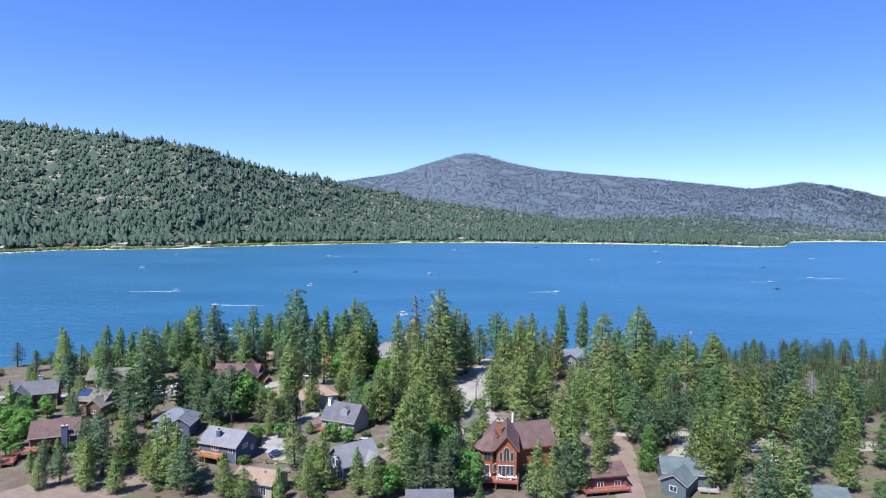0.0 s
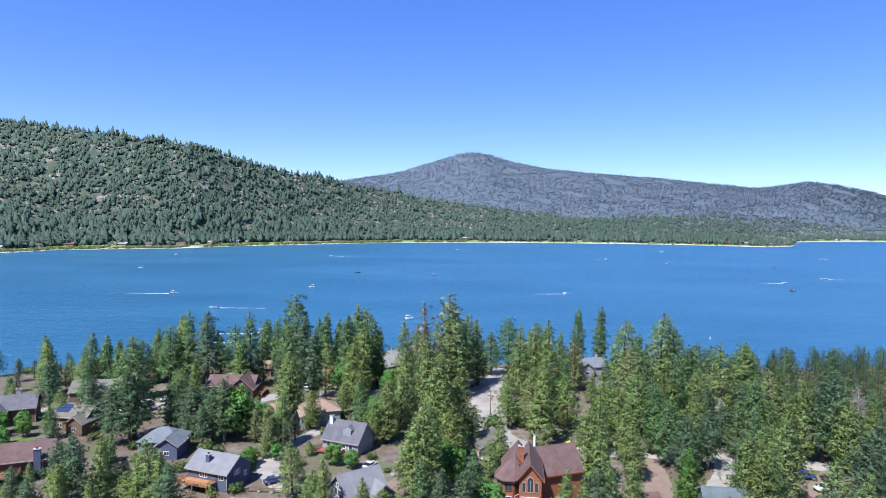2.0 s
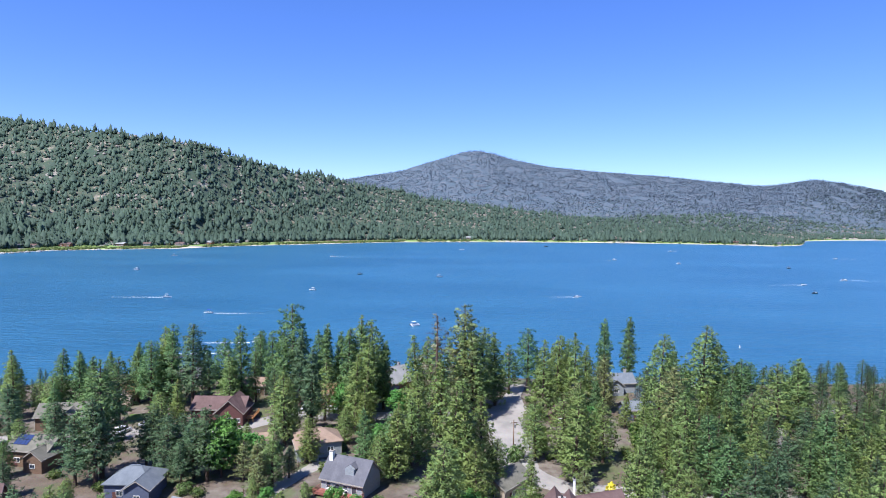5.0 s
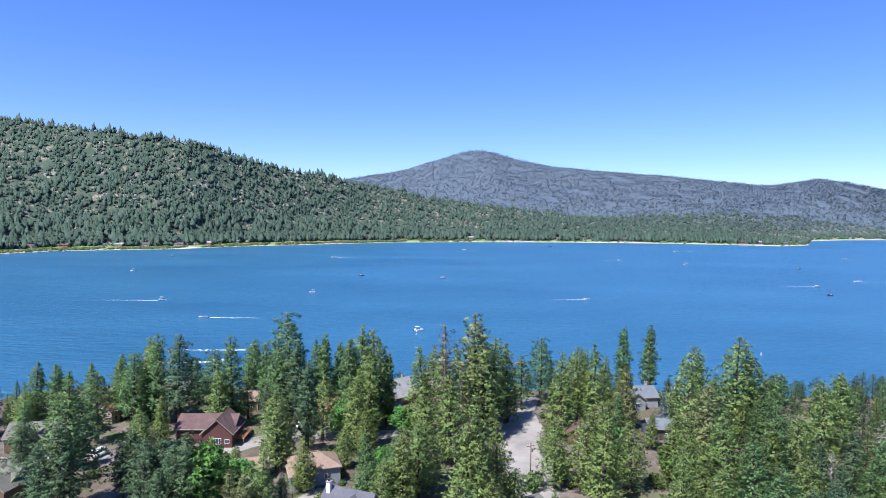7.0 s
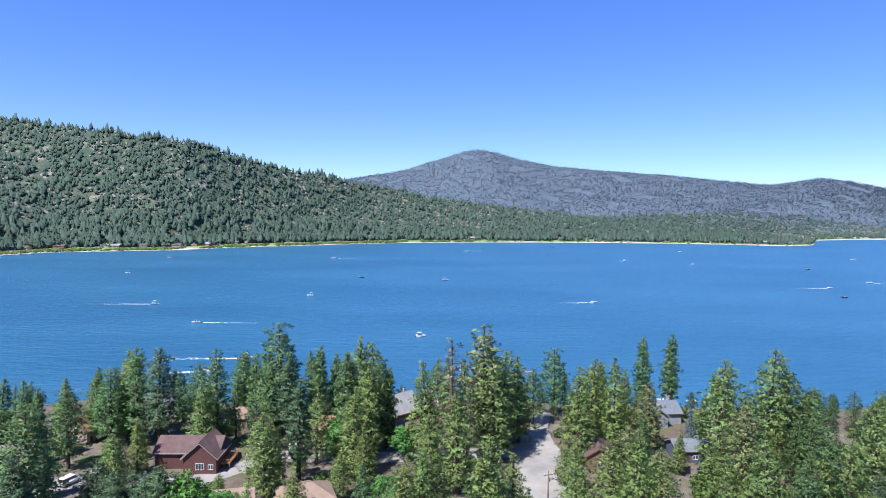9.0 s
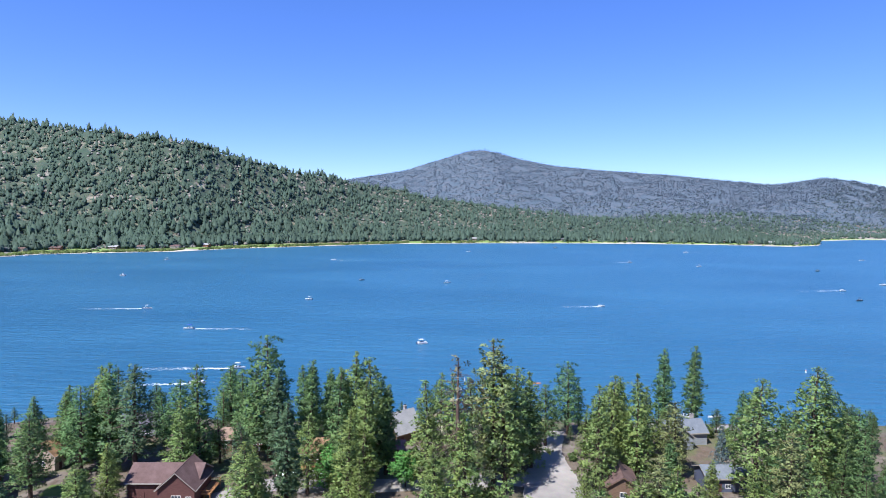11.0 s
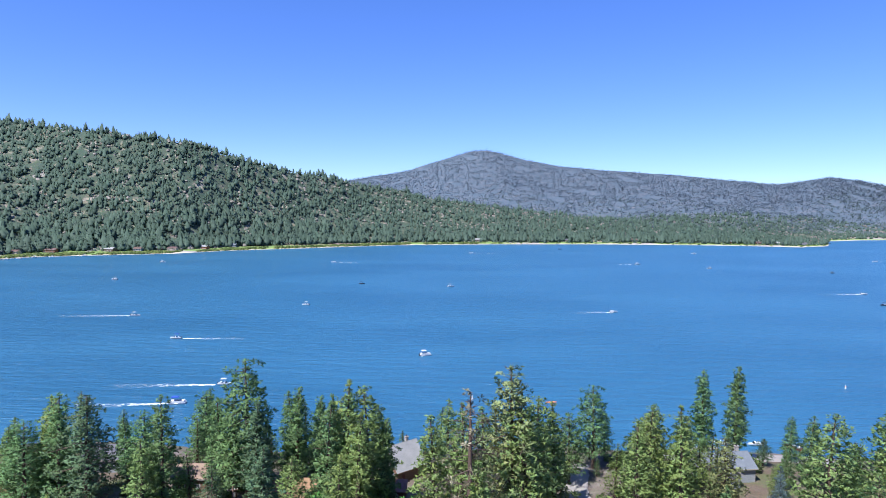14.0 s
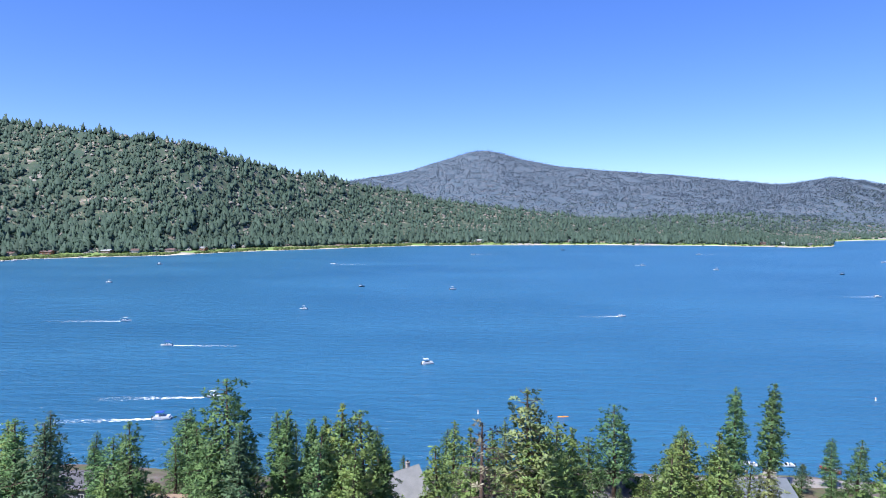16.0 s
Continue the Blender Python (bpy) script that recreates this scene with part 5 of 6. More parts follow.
house(-32.75, 162, -8, 5.0, 4.2, 2.6, 0.5, "roof_tan", "wall_brown", "small tan shed beside the driveway", "f:-1,0.9,1.0,0.9,1", False)
house(-76.25, 235.62, 2, 17.5, 10, 4.8, 2.8, "roof_maroon", "wall_maroon", "wide dark red house with maroon hipped roof", "f:-6,1.2,1.8,1.4 f:-2,1.2,1.8,1.4 r:0,1.4,2.0,1.6", False,
      [("wing", 5.0, -3.2, 90, 11.5, 9.0, 4.8, 4.0, "l:0,1.3,2.4,1.8,3 l:-3,1.4,1.4,1.4"), ("deck", 8.8, 12.0, -5.0, 3.0, 1.6, "deck_orange", "frb")])
house(-48.75, 256.25, 3, 12.0, 9.0, 4.6, 2.6, "roof_orange", "wall_brown", "wooden house with weathered orange roof near the lake", "f:-4,1.0,1.6,1.6 f:-1,1.0,1.6,1.6 f:2,1.0,1.6,1.6", False, [("deck", -6, 6, -7.0, -4.5, 0.8, "deck_orange", "flr")])
house(-25.38, 273.75, 42, 9.5, 8.5, 3.6, 5.4, "roof_pale", "wall_brown", "steep pale-roofed cabin at the water", "l:0,4.0,1.4,1.4 l:-2,0.8,1.6,1.8", False, [("chimney", 2.5, 1.2, 4, 10.0, 0.8, 0.8, "brick")], trim="wall_brown")
house(-27.25, 260.62, -4, 8.5, 6.0, 3.4, 1.5, "roof_pink", "wall_maroon", "small red house with a faded pink roof", "f:-2,1.0,1.6,1.4 f:1.4,1.0,1.6,1.4", False, [("deck", -5, 4.5, -6.0, -3.0, 0.7, "deck_red", "flr")], trim="wall_maroon")
house(-110, 199.38, -8, 12.5, 9.0, 5.0, 2.8, "roof_olive", "wall_brown", "brown house with solar panels on its tan roof", "f:-3,1.4,1.8,1.4 f:3,1.4,1.8,1.4", False, [("solar", -4.6, 4), ("wing", 4.6, -3.0, 90, 9.5, 5.5, 4.2, 2.0, "l:0,1.4,1.6,1.3")])
house(-120.5, 228.1, 12, 15, 10, 4.8, 2.8, "roof_olive", "wall_brown", "long brown house with an olive grey roof", "f:-4,1.4,1.8,1.4 f:3,1.4,1.8,1.4 r:0,1.4,1.8,1.4", False, [("vent", 4, -2), ("wing", 3.0, -4.5, 90, 8.0, 7.0, 4.4, 2.4, "l:0,1.4,2.0,1.5")])
house(-133, 204.4, 24, 15, 10, 5.2, 3.2, "roof_slate", "wall_brown", "large brown house with slate roof and grey chimney", "f:-4,1.4,1.8,1.4 f:3,1.4,1.8,1.4 f:-4,3.6,1.6,1.2", False, [("chimney", 2.0, 0.5, 6, 10.2, 1.4, 1.0, "brick"), ("wing", -4.0, -4.5, 90, 8.0, 7.0, 5.0, 2.6, "l:0,1.4,2.0,1.5")])
house(-113.75, 251.88, 82, 9.0, 8.0, 4.6, 3.2, "roof_orange", "wall_beige", "gabled tan cabin near the lake", "l:0,1.2,1.8,1.5 l:0,4.2,1.0,1.0,1", False)
house(60, 151.88, -9, 13.0, 9.0, 4.2, 2.4, "roof_teal", "wall_teal", "teal grey house with low gabled roofs", "f:3.0,1.1,1.8,1.4 f:5.2,1.1,1.2,1.4,1 r:0,1.1,1.8,1.4", False,
      [("wing", -2.8, -5.8, 60, 8.5, 6.4, 3.6, 1.9, "l:0,1.0,2.0,1.5"), ("garage", "b", 1.5), ("vent", 2.0, -1.6), ("deck", 2.0, 7.0, -7.2, -4.5, 0.7, "deck_grey", "fr")])
house(38.25, 151, 12, 13.0, 8.0, 4.0, 1.8, "roof_brown", "wall_maroon", "dark red cabin with brown roof and red deck", "f:-4,1.0,1.8,1.5 f:1,1.0,1.8,1.5", False, [("deck", -6.5, 6.0, -7.2, -4.0, 1.2, "deck_red", "flr")], trim="wall_maroon")
house(56.5, 275, 8, 13.0, 9.0, 4.2, 2.8, "roof_blue", "wall_grey", "grey lakefront house with a wide blue grey roof", "f:2,1.2,1.8,1.4 f:4.8,1.2,1.6,1.4", False, [("chimney", 4.0, 0.8, 5, 8.4, 1.0, 0.9, "brick"), ("wing", -3.0, -3.4, 90, 8.5, 6.4, 4.0, 2.4, "l:0,1.2,1.8,1.5")])
house(57.5, 245.62, 2, 15.0, 8.5, 3.8, 1.8, "roof_blue", "wall_slate", "low slate walled house with a pale blue grey roof", "f:-2,1.0,1.6,1.2 f:2,1.0,1.6,1.2", False)
house(29.5, 240.5, 84, 11.5, 7.5, 4.0, 2.4, "roof_brown", "wall_brown", "small brown wooden cabin beside the lane", "l:0,1.0,1.6,1.4 f:0,1.0,1.4,1.2", False, trim="wall_brown")
house(83.75, 137.5, -12, 12.0, 8.5, 3.8, 1.8, "roof_teal", "wall_teal", "low house with a teal grey metal-look roof", "f:-3,1.0,1.6,1.3 f:3,1.0,1.6,1.3", False)
house(7.5, 188.75, 52, 12.5, 8.0, 3.8, 2.2, "roof_olive", "wall_beige", "beige house with a tan olive roof and white deck", "f:-3,1.0,1.8,1.4 f:2,1.0,1.8,1.4 l:0,1.0,1.8,1.4", False, [("deck", -6.5, 4.0, -7.4, -4.0, 0.8, "deck_grey", "flr", True, "white")])
house(-2.25, 134.38, 3, 10.5, 7.5, 3.6, 1.6, "roof_slate", "wall_brown", "low dark-roofed house half hidden by pines", "f:-3,1.0,1.6,1.3 f:2,1.0,1.6,1.3", False, [("vent", -2, 1.2)])
house(-102.5, 276.25, 5, 11.0, 8.0, 4.0, 2.6, "roof_slate", "wall_grey", "grey house with a dark grey roof at the shore", "f:-3,1.0,1.6,1.3 f:2,1.0,1.6,1.3", False)
house(-56.5, 209.38, 15, 8.5, 6.0, 3.6, 1.6, "roof_tan", "wall_beige", "small beige house with a tan roof", "f:-2,1.0,1.6,1.3 f:2,1.0,1.6,1.3", False)
house(-75, 265.62, 0, 9.0, 7.0, 4.0, 2.2, "roof_tan", "wall_brown", "brown cabin with a tan roof near the shore", "f:-2,1.0,1.6,1.3 f:2,1.0,1.6,1.3", False)


# ---- vehicles ----
def wheel(parent, x, y, r=0.36):
    bm = bmesh.new()
    bmesh.ops.create_cone(bm, cap_ends=True, segments=16, radius1=r, radius2=r, depth=0.26, matrix=pose(x, y, r, 90))
    bmesh.ops.bevel(bm, geom=[e for e in bm.edges if e.is_manifold and e.calc_face_angle(0) > 1.0], offset=0.05, segments=1, affect="EDGES")
    w = part("wheel", bm, M["tyre"], parent)
    bm = bmesh.new()
    s = 1 if y > 0 else -1
    bmesh.ops.create_cone(bm, cap_ends=True, segments=10, radius1=r * 0.62, radius2=r * 0.5, depth=0.05, matrix=pose(x, y + s * 0.14, r, -90 * s))
    part("rim", bm, M["rim"], w)


def car(x, y, yaw, paint_key, style, label):
    e = holder("car" if style != "pickup" else "pickup_truck", x, y, yaw, label, "pickup" if style == "pickup" else "car", "parked cars", gz(x, y) + 0.12)
    hw = 0.92
    prof = {"suv": ([(-2.35, 0.35), (2.3, 0.35), (2.38, 0.65), (2.25, 0.98), (1.15, 1.08), (-2.3, 1.1), (-2.4, 0.7)],
                    [(-2.2, 1.09), (1.05, 1.07), (0.35, 1.72), (-1.95, 1.76)]),
            "sedan": ([(-2.3, 0.32), (2.25, 0.32), (2.3, 0.6), (2.1, 0.85), (1.0, 0.95), (-1.7, 0.98), (-2.3, 0.9)],
                      [(-1.75, 0.96), (1.0, 0.94), (0.3, 1.42), (-1.0, 1.45)]),
            "pickup": ([(-2.75, 0.45), (2.7, 0.45), (2.78, 0.75), (2.65, 1.08), (1.5, 1.15), (-2.75, 1.15)],
                       [(-0.5, 1.14), (1.45, 1.13), (0.85, 1.82), (-0.35, 1.85)]),
            "van": ([(-2.6, 0.35), (2.4, 0.35), (2.5, 0.7), (2.3, 1.15), (1.5, 1.25), (-2.6, 1.3)],
                    [(-2.55, 1.29), (1.45, 1.24), (0.85, 2.05), (-2.4, 2.1)])}[style]
    bm = prism(bmesh.new(), prof[0], 1, -hw, hw)
    bmesh.ops.bevel(bm, geom=bm.edges[:], offset=0.07, segments=2, affect="EDGES")
    b = part("body", bm, M[paint_key], e, smooth=True)
    bm = prism(bmesh.new(), prof[1], 1, -hw + 0.1, hw - 0.1)
    part("cabin_glass", bm, M["car_glass"], b)
    top = prof[1]
    rp = [(top[3][0] - 0.04, top[3][1] - 0.1), (top[2][0] + 0.06, top[2][1] - 0.1), (top[2][0], top[2][1] + 0.03), (top[3][0], top[3][1] + 0.03)]
    part("car_roof", prism(bmesh.new(), rp, 1, -hw + 0.07, hw - 0.07), M[paint_key], b)
    if style == "pickup":
        part("bed", B(-2.65, -0.65, -0.78, 0.78, 1.1, 1.17), M["tyre"], b)
    xs = 1.75 if style in ("pickup", "van") else 1.45
    for wx in (-xs, xs):
        for wy in (-hw + 0.05, hw - 0.05):
            wheel(e, wx, wy)
    fx = prof[0][2][0]
    for s in (-1, 1):
        part("headlight", B(fx - 0.12, fx - 0.01, s * 0.7 - 0.17, s * 0.7 + 0.17, 0.66, 0.82), M["white"], e)
        part("tail_light", B(prof[0][0][0] - 0.06, prof[0][0][0] + 0.06, s * 0.75 - 0.1, s * 0.75 + 0.1, 0.72, 0.92), M["car_red"], e)
    part("bumper", B(fx - 0.15, fx + 0.04, -0.85, 0.85, 0.38, 0.55), M["tyre"], e)


car(87.5, 171.5, -8, "car_navy", "suv", "dark navy SUV parked beside the street")
car(93.12, 170, -8, "car_black", "sedan", "black sedan parked beside the street")
car(88.25, 164, 184, "car_white", "pickup", "white pickup truck parked on bare dirt")
car(86, 156, 170, "car_black", "suv", "black SUV parked on bare dirt")
car(87.5, 149.5, 172, "car_black", "suv", "black SUV parked on bare dirt")
car(-43, 164.25, 35, "car_navy", "sedan", "navy blue sedan on a pale driveway")
car(-100.25, 222, 75, "car_white", "van", "white van parked on the back street")
car(-96.25, 228, 20, "car_silver", "sedan", "silver sedan parked on the back street")
car(-103.5, 215.25, 80, "car_white", "suv", "white SUV parked on the back street")
car(-51.88, 246.5, 4, "car_white", "suv", "white SUV parked by the back street")
car(-44.5, 247, 2, "car_white", "sedan", "white sedan parked by the back street")
car(9.5, 268.12, 70, "car_silver", "suv", "silver SUV parked under the pines by the lane")
car(13.75, 273.75, 80, "car_black", "sedan", "black sedan parked by the lane")
car(65, 241.88, 12, "car_black", "suv", "black SUV beside the pale-roofed house")
car(4.25, 178.75, 15, "car_white", "suv", "white SUV beside the beige house")
car(-21.25, 174.38, 60, "car_silver", "sedan", "silver sedan in a dirt yard")


# ---- small things on land ----
def utility_pole(x, y, h):
    e = holder("utility_pole", x, y, 20, "weathered wooden utility pole with a crossarm", "pole", "utility poles")
    bm = bmesh.new()
    bmesh.ops.create_cone(bm, cap_ends=True, segments=10, radius1=0.19, radius2=0.12, depth=h + 1, matrix=pose(0, 0, h / 2 - 0.5))
    part("pole", bm, M["wall_brown"], e, smooth=True)
    arm = part("crossarm", B(-1.1, 1.1, -0.07, 0.07, h - 0.9, h - 0.75), M["wall_brown"], e)
    for k in (-0.95, -0.35, 0.35, 0.95):
        part("insulator", B(k - 0.05, k + 0.05, -0.05, 0.05, h - 0.75, h - 0.55), M["white"], arm)
    bm = bmesh.new()
    bmesh.ops.create_cone(bm, cap_ends=True, segments=12, radius1=0.24, radius2=0.24, depth=0.8, matrix=pose(0.3, 0, h - 1.9))
    part("transformer", bm, M["rim"], e)


utility_pole(11.88, 211.88, 9.5)
utility_pole(48.12, 191.88, 9.5)
utility_pole(-58.75, 245.62, 9.0)


def rail_fence(x0, y0, x1, y1, mat_="deck_grey", h=1.2):
    n = max(2, int(math.hypot(x1 - x0, y1 - y0) / 2.4))
    yaw = math.degrees(math.atan2(y1 - y0, x1 - x0))
    e = holder("fence", x0, y0, yaw, "weathered low wooden rail fence", "fence", "fences")
    step = math.hypot(x1 - x0, y1 - y0) / n
    for k in range(n + 1):
        part("fence_post", B(k * step - 0.07, k * step + 0.07, -0.07, 0.07, -0.6, h), M[mat_], e)
    for k in range(n):
        for z in (0.35, 0.7, 1.05):
            part("fence_rail", B(k * step + 0.07, (k + 1) * step - 0.07, -0.035, 0.035, z - 0.06, z + 0.06), M[mat_], e)


rail_fence(-75, 151.25, -60, 156.88, "wall_brown")
rail_fence(-120, 150, -107.5, 145, "wall_brown")
rail_fence(60, 192, 80, 188.12)
rail_fence(95, 175.25, 115, 171.88)
rail_fence(-52.5, 182.5, -42.5, 201.25, "wall_brown", 1.6)
rail_fence(6.5, 220, 6.25, 237.5)
rail_fence(-38.75, 158.75, -47.5, 159.38, "wall_brown")


def patio_table(x, y, z, yaw):
    e = holder("patio_table", x, y, yaw, "white patio table on a wooden deck", "table", "patio tables", z)
    bm = bmesh.new()
    bmesh.ops.create_cone(bm, cap_ends=True, segments=14, radius1=0.6, radius2=0.6, depth=0.05, matrix=pose(0, 0, 0.73))
    part("tabletop", bm, M["white"], e)
    part("leg", B(-0.05, 0.05, -0.05, 0.05, 0.0, 0.71), M["white"], e)
    part("foot", B(-0.3, 0.3, -0.3, 0.3, 0.0, 0.03), M["white"], e)


def patio_chair(x, y, z, yaw):
    e = holder("patio_chair", x, y, yaw, "white patio chair on a wooden deck", "chair", "patio chairs", z)
    part("seat", B(-0.25, 0.25, -0.25, 0.25, 0.42, 0.46), M["white"], e)
    part("backrest", B(-0.25, 0.25, 0.22, 0.27, 0.46, 0.95), M["white"], e)
    for a in (-0.21, 0.21):
        for b in (-0.21, 0.21):
            part("leg", B(a - 0.025, a + 0.025, b - 0.025, b + 0.025, 0.0, 0.42), M["white"], e)


zl = gz(14.0, 149.2) + 1.83 * 1.12 + 0.005
for px, py in ((14.4, 147.7), (17.0, 147.4), (11.0, 148.1)):
    patio_table(px, py, zl, 10)
    for q in range(3):
        a_ = q * 2.1 + px
        patio_chair(px + 1.0 * math.cos(a_), py + 0.75 * math.sin(a_), zl, math.degrees(a_) - 90)
zl = gz(-28.75, 187.5) + 0.93 * 0.9 + 0.004
for px, py in ((-33.0, 184.1), (-29.6, 182.7)):
    patio_table(px, py, zl, 0)
    for q in range(3):
        a_ = q * 2.1 + 0.5
        patio_chair(px + 0.95 * math.cos(a_), py + 0.7 * math.sin(a_), zl, math.degrees(a_) - 90)


def boulder(x, y, s):
    r = np.random.default_rng(int(abs(x * 7 + y)))
    bm = bmesh.new()
    bmesh.ops.create_icosphere(bm, subdivisions=2, radius=1.0)
    for v in bm.verts:
        v.co *= 1 + 0.22 * noise.noise(v.co * 1.6 + Vector((x, y, 0)))
        v.co.z *= 0.65
    o = obj("boulder", bm, M["rock"])
    o.matrix_basis = Matrix.LocRotScale((x, y, gz(x, y) + 0.15 * s), Euler((0, 0, r.uniform(0, 6))), (s, s * 0.8, s))
    tagged(o, "pale granite garden boulder on bare soil", "boulder", "garden boulders")


for bx, by, bs in ((-15, 170, 0.9), (-13.12, 168.12, 0.6), (-112.5, 187.5, 0.8), (-110, 185.62, 1), (-107.5, 183.75, 0.6), (21.25, 215.62, 0.5), (20.5, 218, 0.6), (6.25, 226.25, 0.5), (5.88, 229.38, 0.6), (-45, 159.5, 0.7), (-42, 158.75, 0.6), (75.62, 180, 0.6), (76.88, 176.88, 0.5)):
    boulder(bx, by, bs)
yb = holder("flowering_shrub", 30.4, 180.6, 0, "shrub with bright yellow blossom", "shrub")
rr = np.random.default_rng(5)
sp, fl = [], []
for _ in range(170):
    d_ = rr.normal(0, 1, 3)
    d_ /= np.linalg.norm(d_)
    sp.append(spray(rr, np.array([0, 0, 3.4]) + d_ * np.array([1.1, 1.1, 2.6]) * rr.uniform(0.6, 1), d_, 0.5, 0.35, 4))
    fl.append(d_)
tuft_mesh("blossom", sp, M["flower_yellow"], yb, fl)
part("stem", B(-0.08, 0.08, -0.08, 0.08, -0.2, 2.2), M["bark"], yb)


# ---- boats, docks, wakes ----
def hull(L, W, H, draft=0.3):
    """A planked hull: sections from transom to stem."""
    bm = bmesh.new()
    rows = []
    for k in range(9):
        s = k / 8
        w = W / 2 * (1 - max(0, (s - 0.45) / 0.55) ** 2.2) + 0.02
        top = H * (1 + 0.25 * s * s)
        x = -L / 2 + L * s
        rows.append([bm.verts.new((x, yy, zz)) for yy, zz in ((-w, top), (-w * 0.86, H * 0.35), (0, -draft * (1 - 0.5 * s * s)), (w * 0.86, H * 0.35), (w, top))])
    for a, b in zip(rows[:-1], rows[1:]):
        for i in range(4):
            bm.faces.new([a[i], b[i], b[i + 1], a[i + 1]])
        bm.faces.new([a[0], a[4], b[4], b[0]])
    bm.faces.new(rows[0])
    bm.faces.new(rows[-1][::-1])
    bmesh.ops.remove_doubles(bm, verts=bm.verts, dist=0.03)
    bmesh.ops.recalc_face_normals(bm, faces=bm.faces[:])
    return bm


def motorboat(x, y, yaw, L, canopy, label, hull_mat="boat_white", group="boats on the lake"):
    e = holder("motorboat", x, y, yaw, label, "boat", group, 0.05)
    h = part("hull", hull(L, L * 0.36, L * 0.12), M[hull_mat], e)
    z = L * 0.12
    part("cockpit", B(-L * 0.38, L * 0.12, -L * 0.13, L * 0.13, z - 0.02, z + 0.06), M["boat_dark"], h)
    part("seat", B(-L * 0.34, -L * 0.24, -L * 0.12, L * 0.12, z + 0.06, z + 0.5), M["white"], e)
    part("seat", B(-L * 0.08, L * 0.0, -L * 0.12, L * 0.12, z + 0.06, z + 0.55), M["white"], e)
    part("windscreen", B(0, 0.06, -L * 0.14, L * 0.14, 0, 0.6, m=pose(L * 0.1, 0, z, 0, -25)), M["car_glass"], e)
    part("outboard", B(-L * 0.55, -L * 0.49, -0.2, 0.2, -0.2, z + 0.5), M["boat_dark"], e)
    if canopy:
        c = part("canopy", B(-L * 0.30, L * 0.10, -L * 0.15, L * 0.15, z + 1.75, z + 1.85), M[canopy], e)
        bmesh_top = B(-L * 0.26, L * 0.06, -L * 0.12, L * 0.12, z + 1.85, z + 1.95)
        part("canopy_top", bmesh_top, M[canopy], c)
        for a in (-L * 0.28, L * 0.08):
            for b in (-L * 0.14, L * 0.14):
                part("canopy_pole", B(a - 0.03, a + 0.03, b - 0.03, b + 0.03, z, z + 1.75), M["rim"], c)
    return e


def pontoon(x, y, yaw, L, canopy, label):
    e = holder("pontoon_boat", x, y, yaw, label, "boat", "boats on the lake", 0.1)
    for s in (-1, 1):
        bm = bmesh.new()
        bmesh.ops.create_cone(bm, cap_ends=True, segments=12, radius1=0.32, radius2=0.32, depth=L, matrix=pose(0, s * 0.95, 0.1, 0, 90))
        part("float", bm, M["rim"], e, smooth=True)
    d = part("deck", B(-L / 2, L / 2, -1.25, 1.25, 0.42, 0.55), M["boat_white"], e)
    for s in (-1, 1):
        part("side_panel", B(-L / 2 + 0.3, L / 2 - 0.5, s * 1.2 - 0.04, s * 1.2 + 0.04, 0.6, 1.15), M["boat_white"], d)
    part("front_panel", B(L / 2 - 0.54, L / 2 - 0.46, -1.1, 1.1, 0.6, 1.15), M["boat_white"], d)
    for a in (-L * 0.36, L * 0.18):
        part("bench", B(a, a + L * 0.16, -1.1, -0.5, 0.55, 1.0), M["white"], d)
        part("bench", B(a, a + L * 0.16, 0.5, 1.1, 0.55, 1.0), M["white"], d)
    part("console", B(-0.2, 0.4, -0.9, -0.3, 0.55, 1.4), M["boat_dark"], d)
    c = part("canopy", B(-L * 0.36, L * 0.10, -1.2, 1.2, 2.35, 2.45), M[canopy], e)
    part("canopy_top", B(-L * 0.32, L * 0.06, -1.0, 1.0, 2.45, 2.58), M[canopy], c)
    for a in (-L * 0.34, L * 0.08):
        for b in (-1.15, 1.15):
            part("canopy_pole", B(a - 0.03, a + 0.03, b - 0.03, b + 0.03, 0.55, 2.35), M["rim"], c)
    part("outboard", B(-L / 2 - 0.5, -L / 2 - 0.05, -0.22, 0.22, -0.2, 1.0), M["boat_dark"], e)
    return e


def wake(x, y, yaw, length, w0, w1, seed):
    """A trail of broken foam flakes behind a boat, thinning with distance."""
    r = np.random.default_rng(seed)
    V, F = [], []
    n = int(length * 7)
    for _ in range(n):
        s = r.random() ** 1.7
        d = -length * s
        side = (w0 + (w1 - w0) * s) * (r.normal(0, 0.28) + (0.32 if r.random() < 0.5 else -0.32) * min(1, s * 4))
        a = r.uniform(0, 6.28)
        ln, wd = r.uniform(0.3, 1.1) * (1 - 0.6 * s), r.uniform(0.08, 0.30) * (1 - 0.6 * s)
        k = len(V)
        for q in range(5):
            t = q * 2 * np.pi / 5
            V.append((d + ln * np.cos(t), side + wd * np.sin(t), 0.05 + 0.003 * r.random()))
        F.append((k, k + 1, k + 2, k + 3, k + 4))
    o = array_obj("wake", np.array(V), np.array(F), M["foam"])
    o.matrix_basis = pose(x, y, 0, 0, 0, yaw)
    tagged(o, "white foam trail on blue water behind a boat", "wake", kind="stuff")


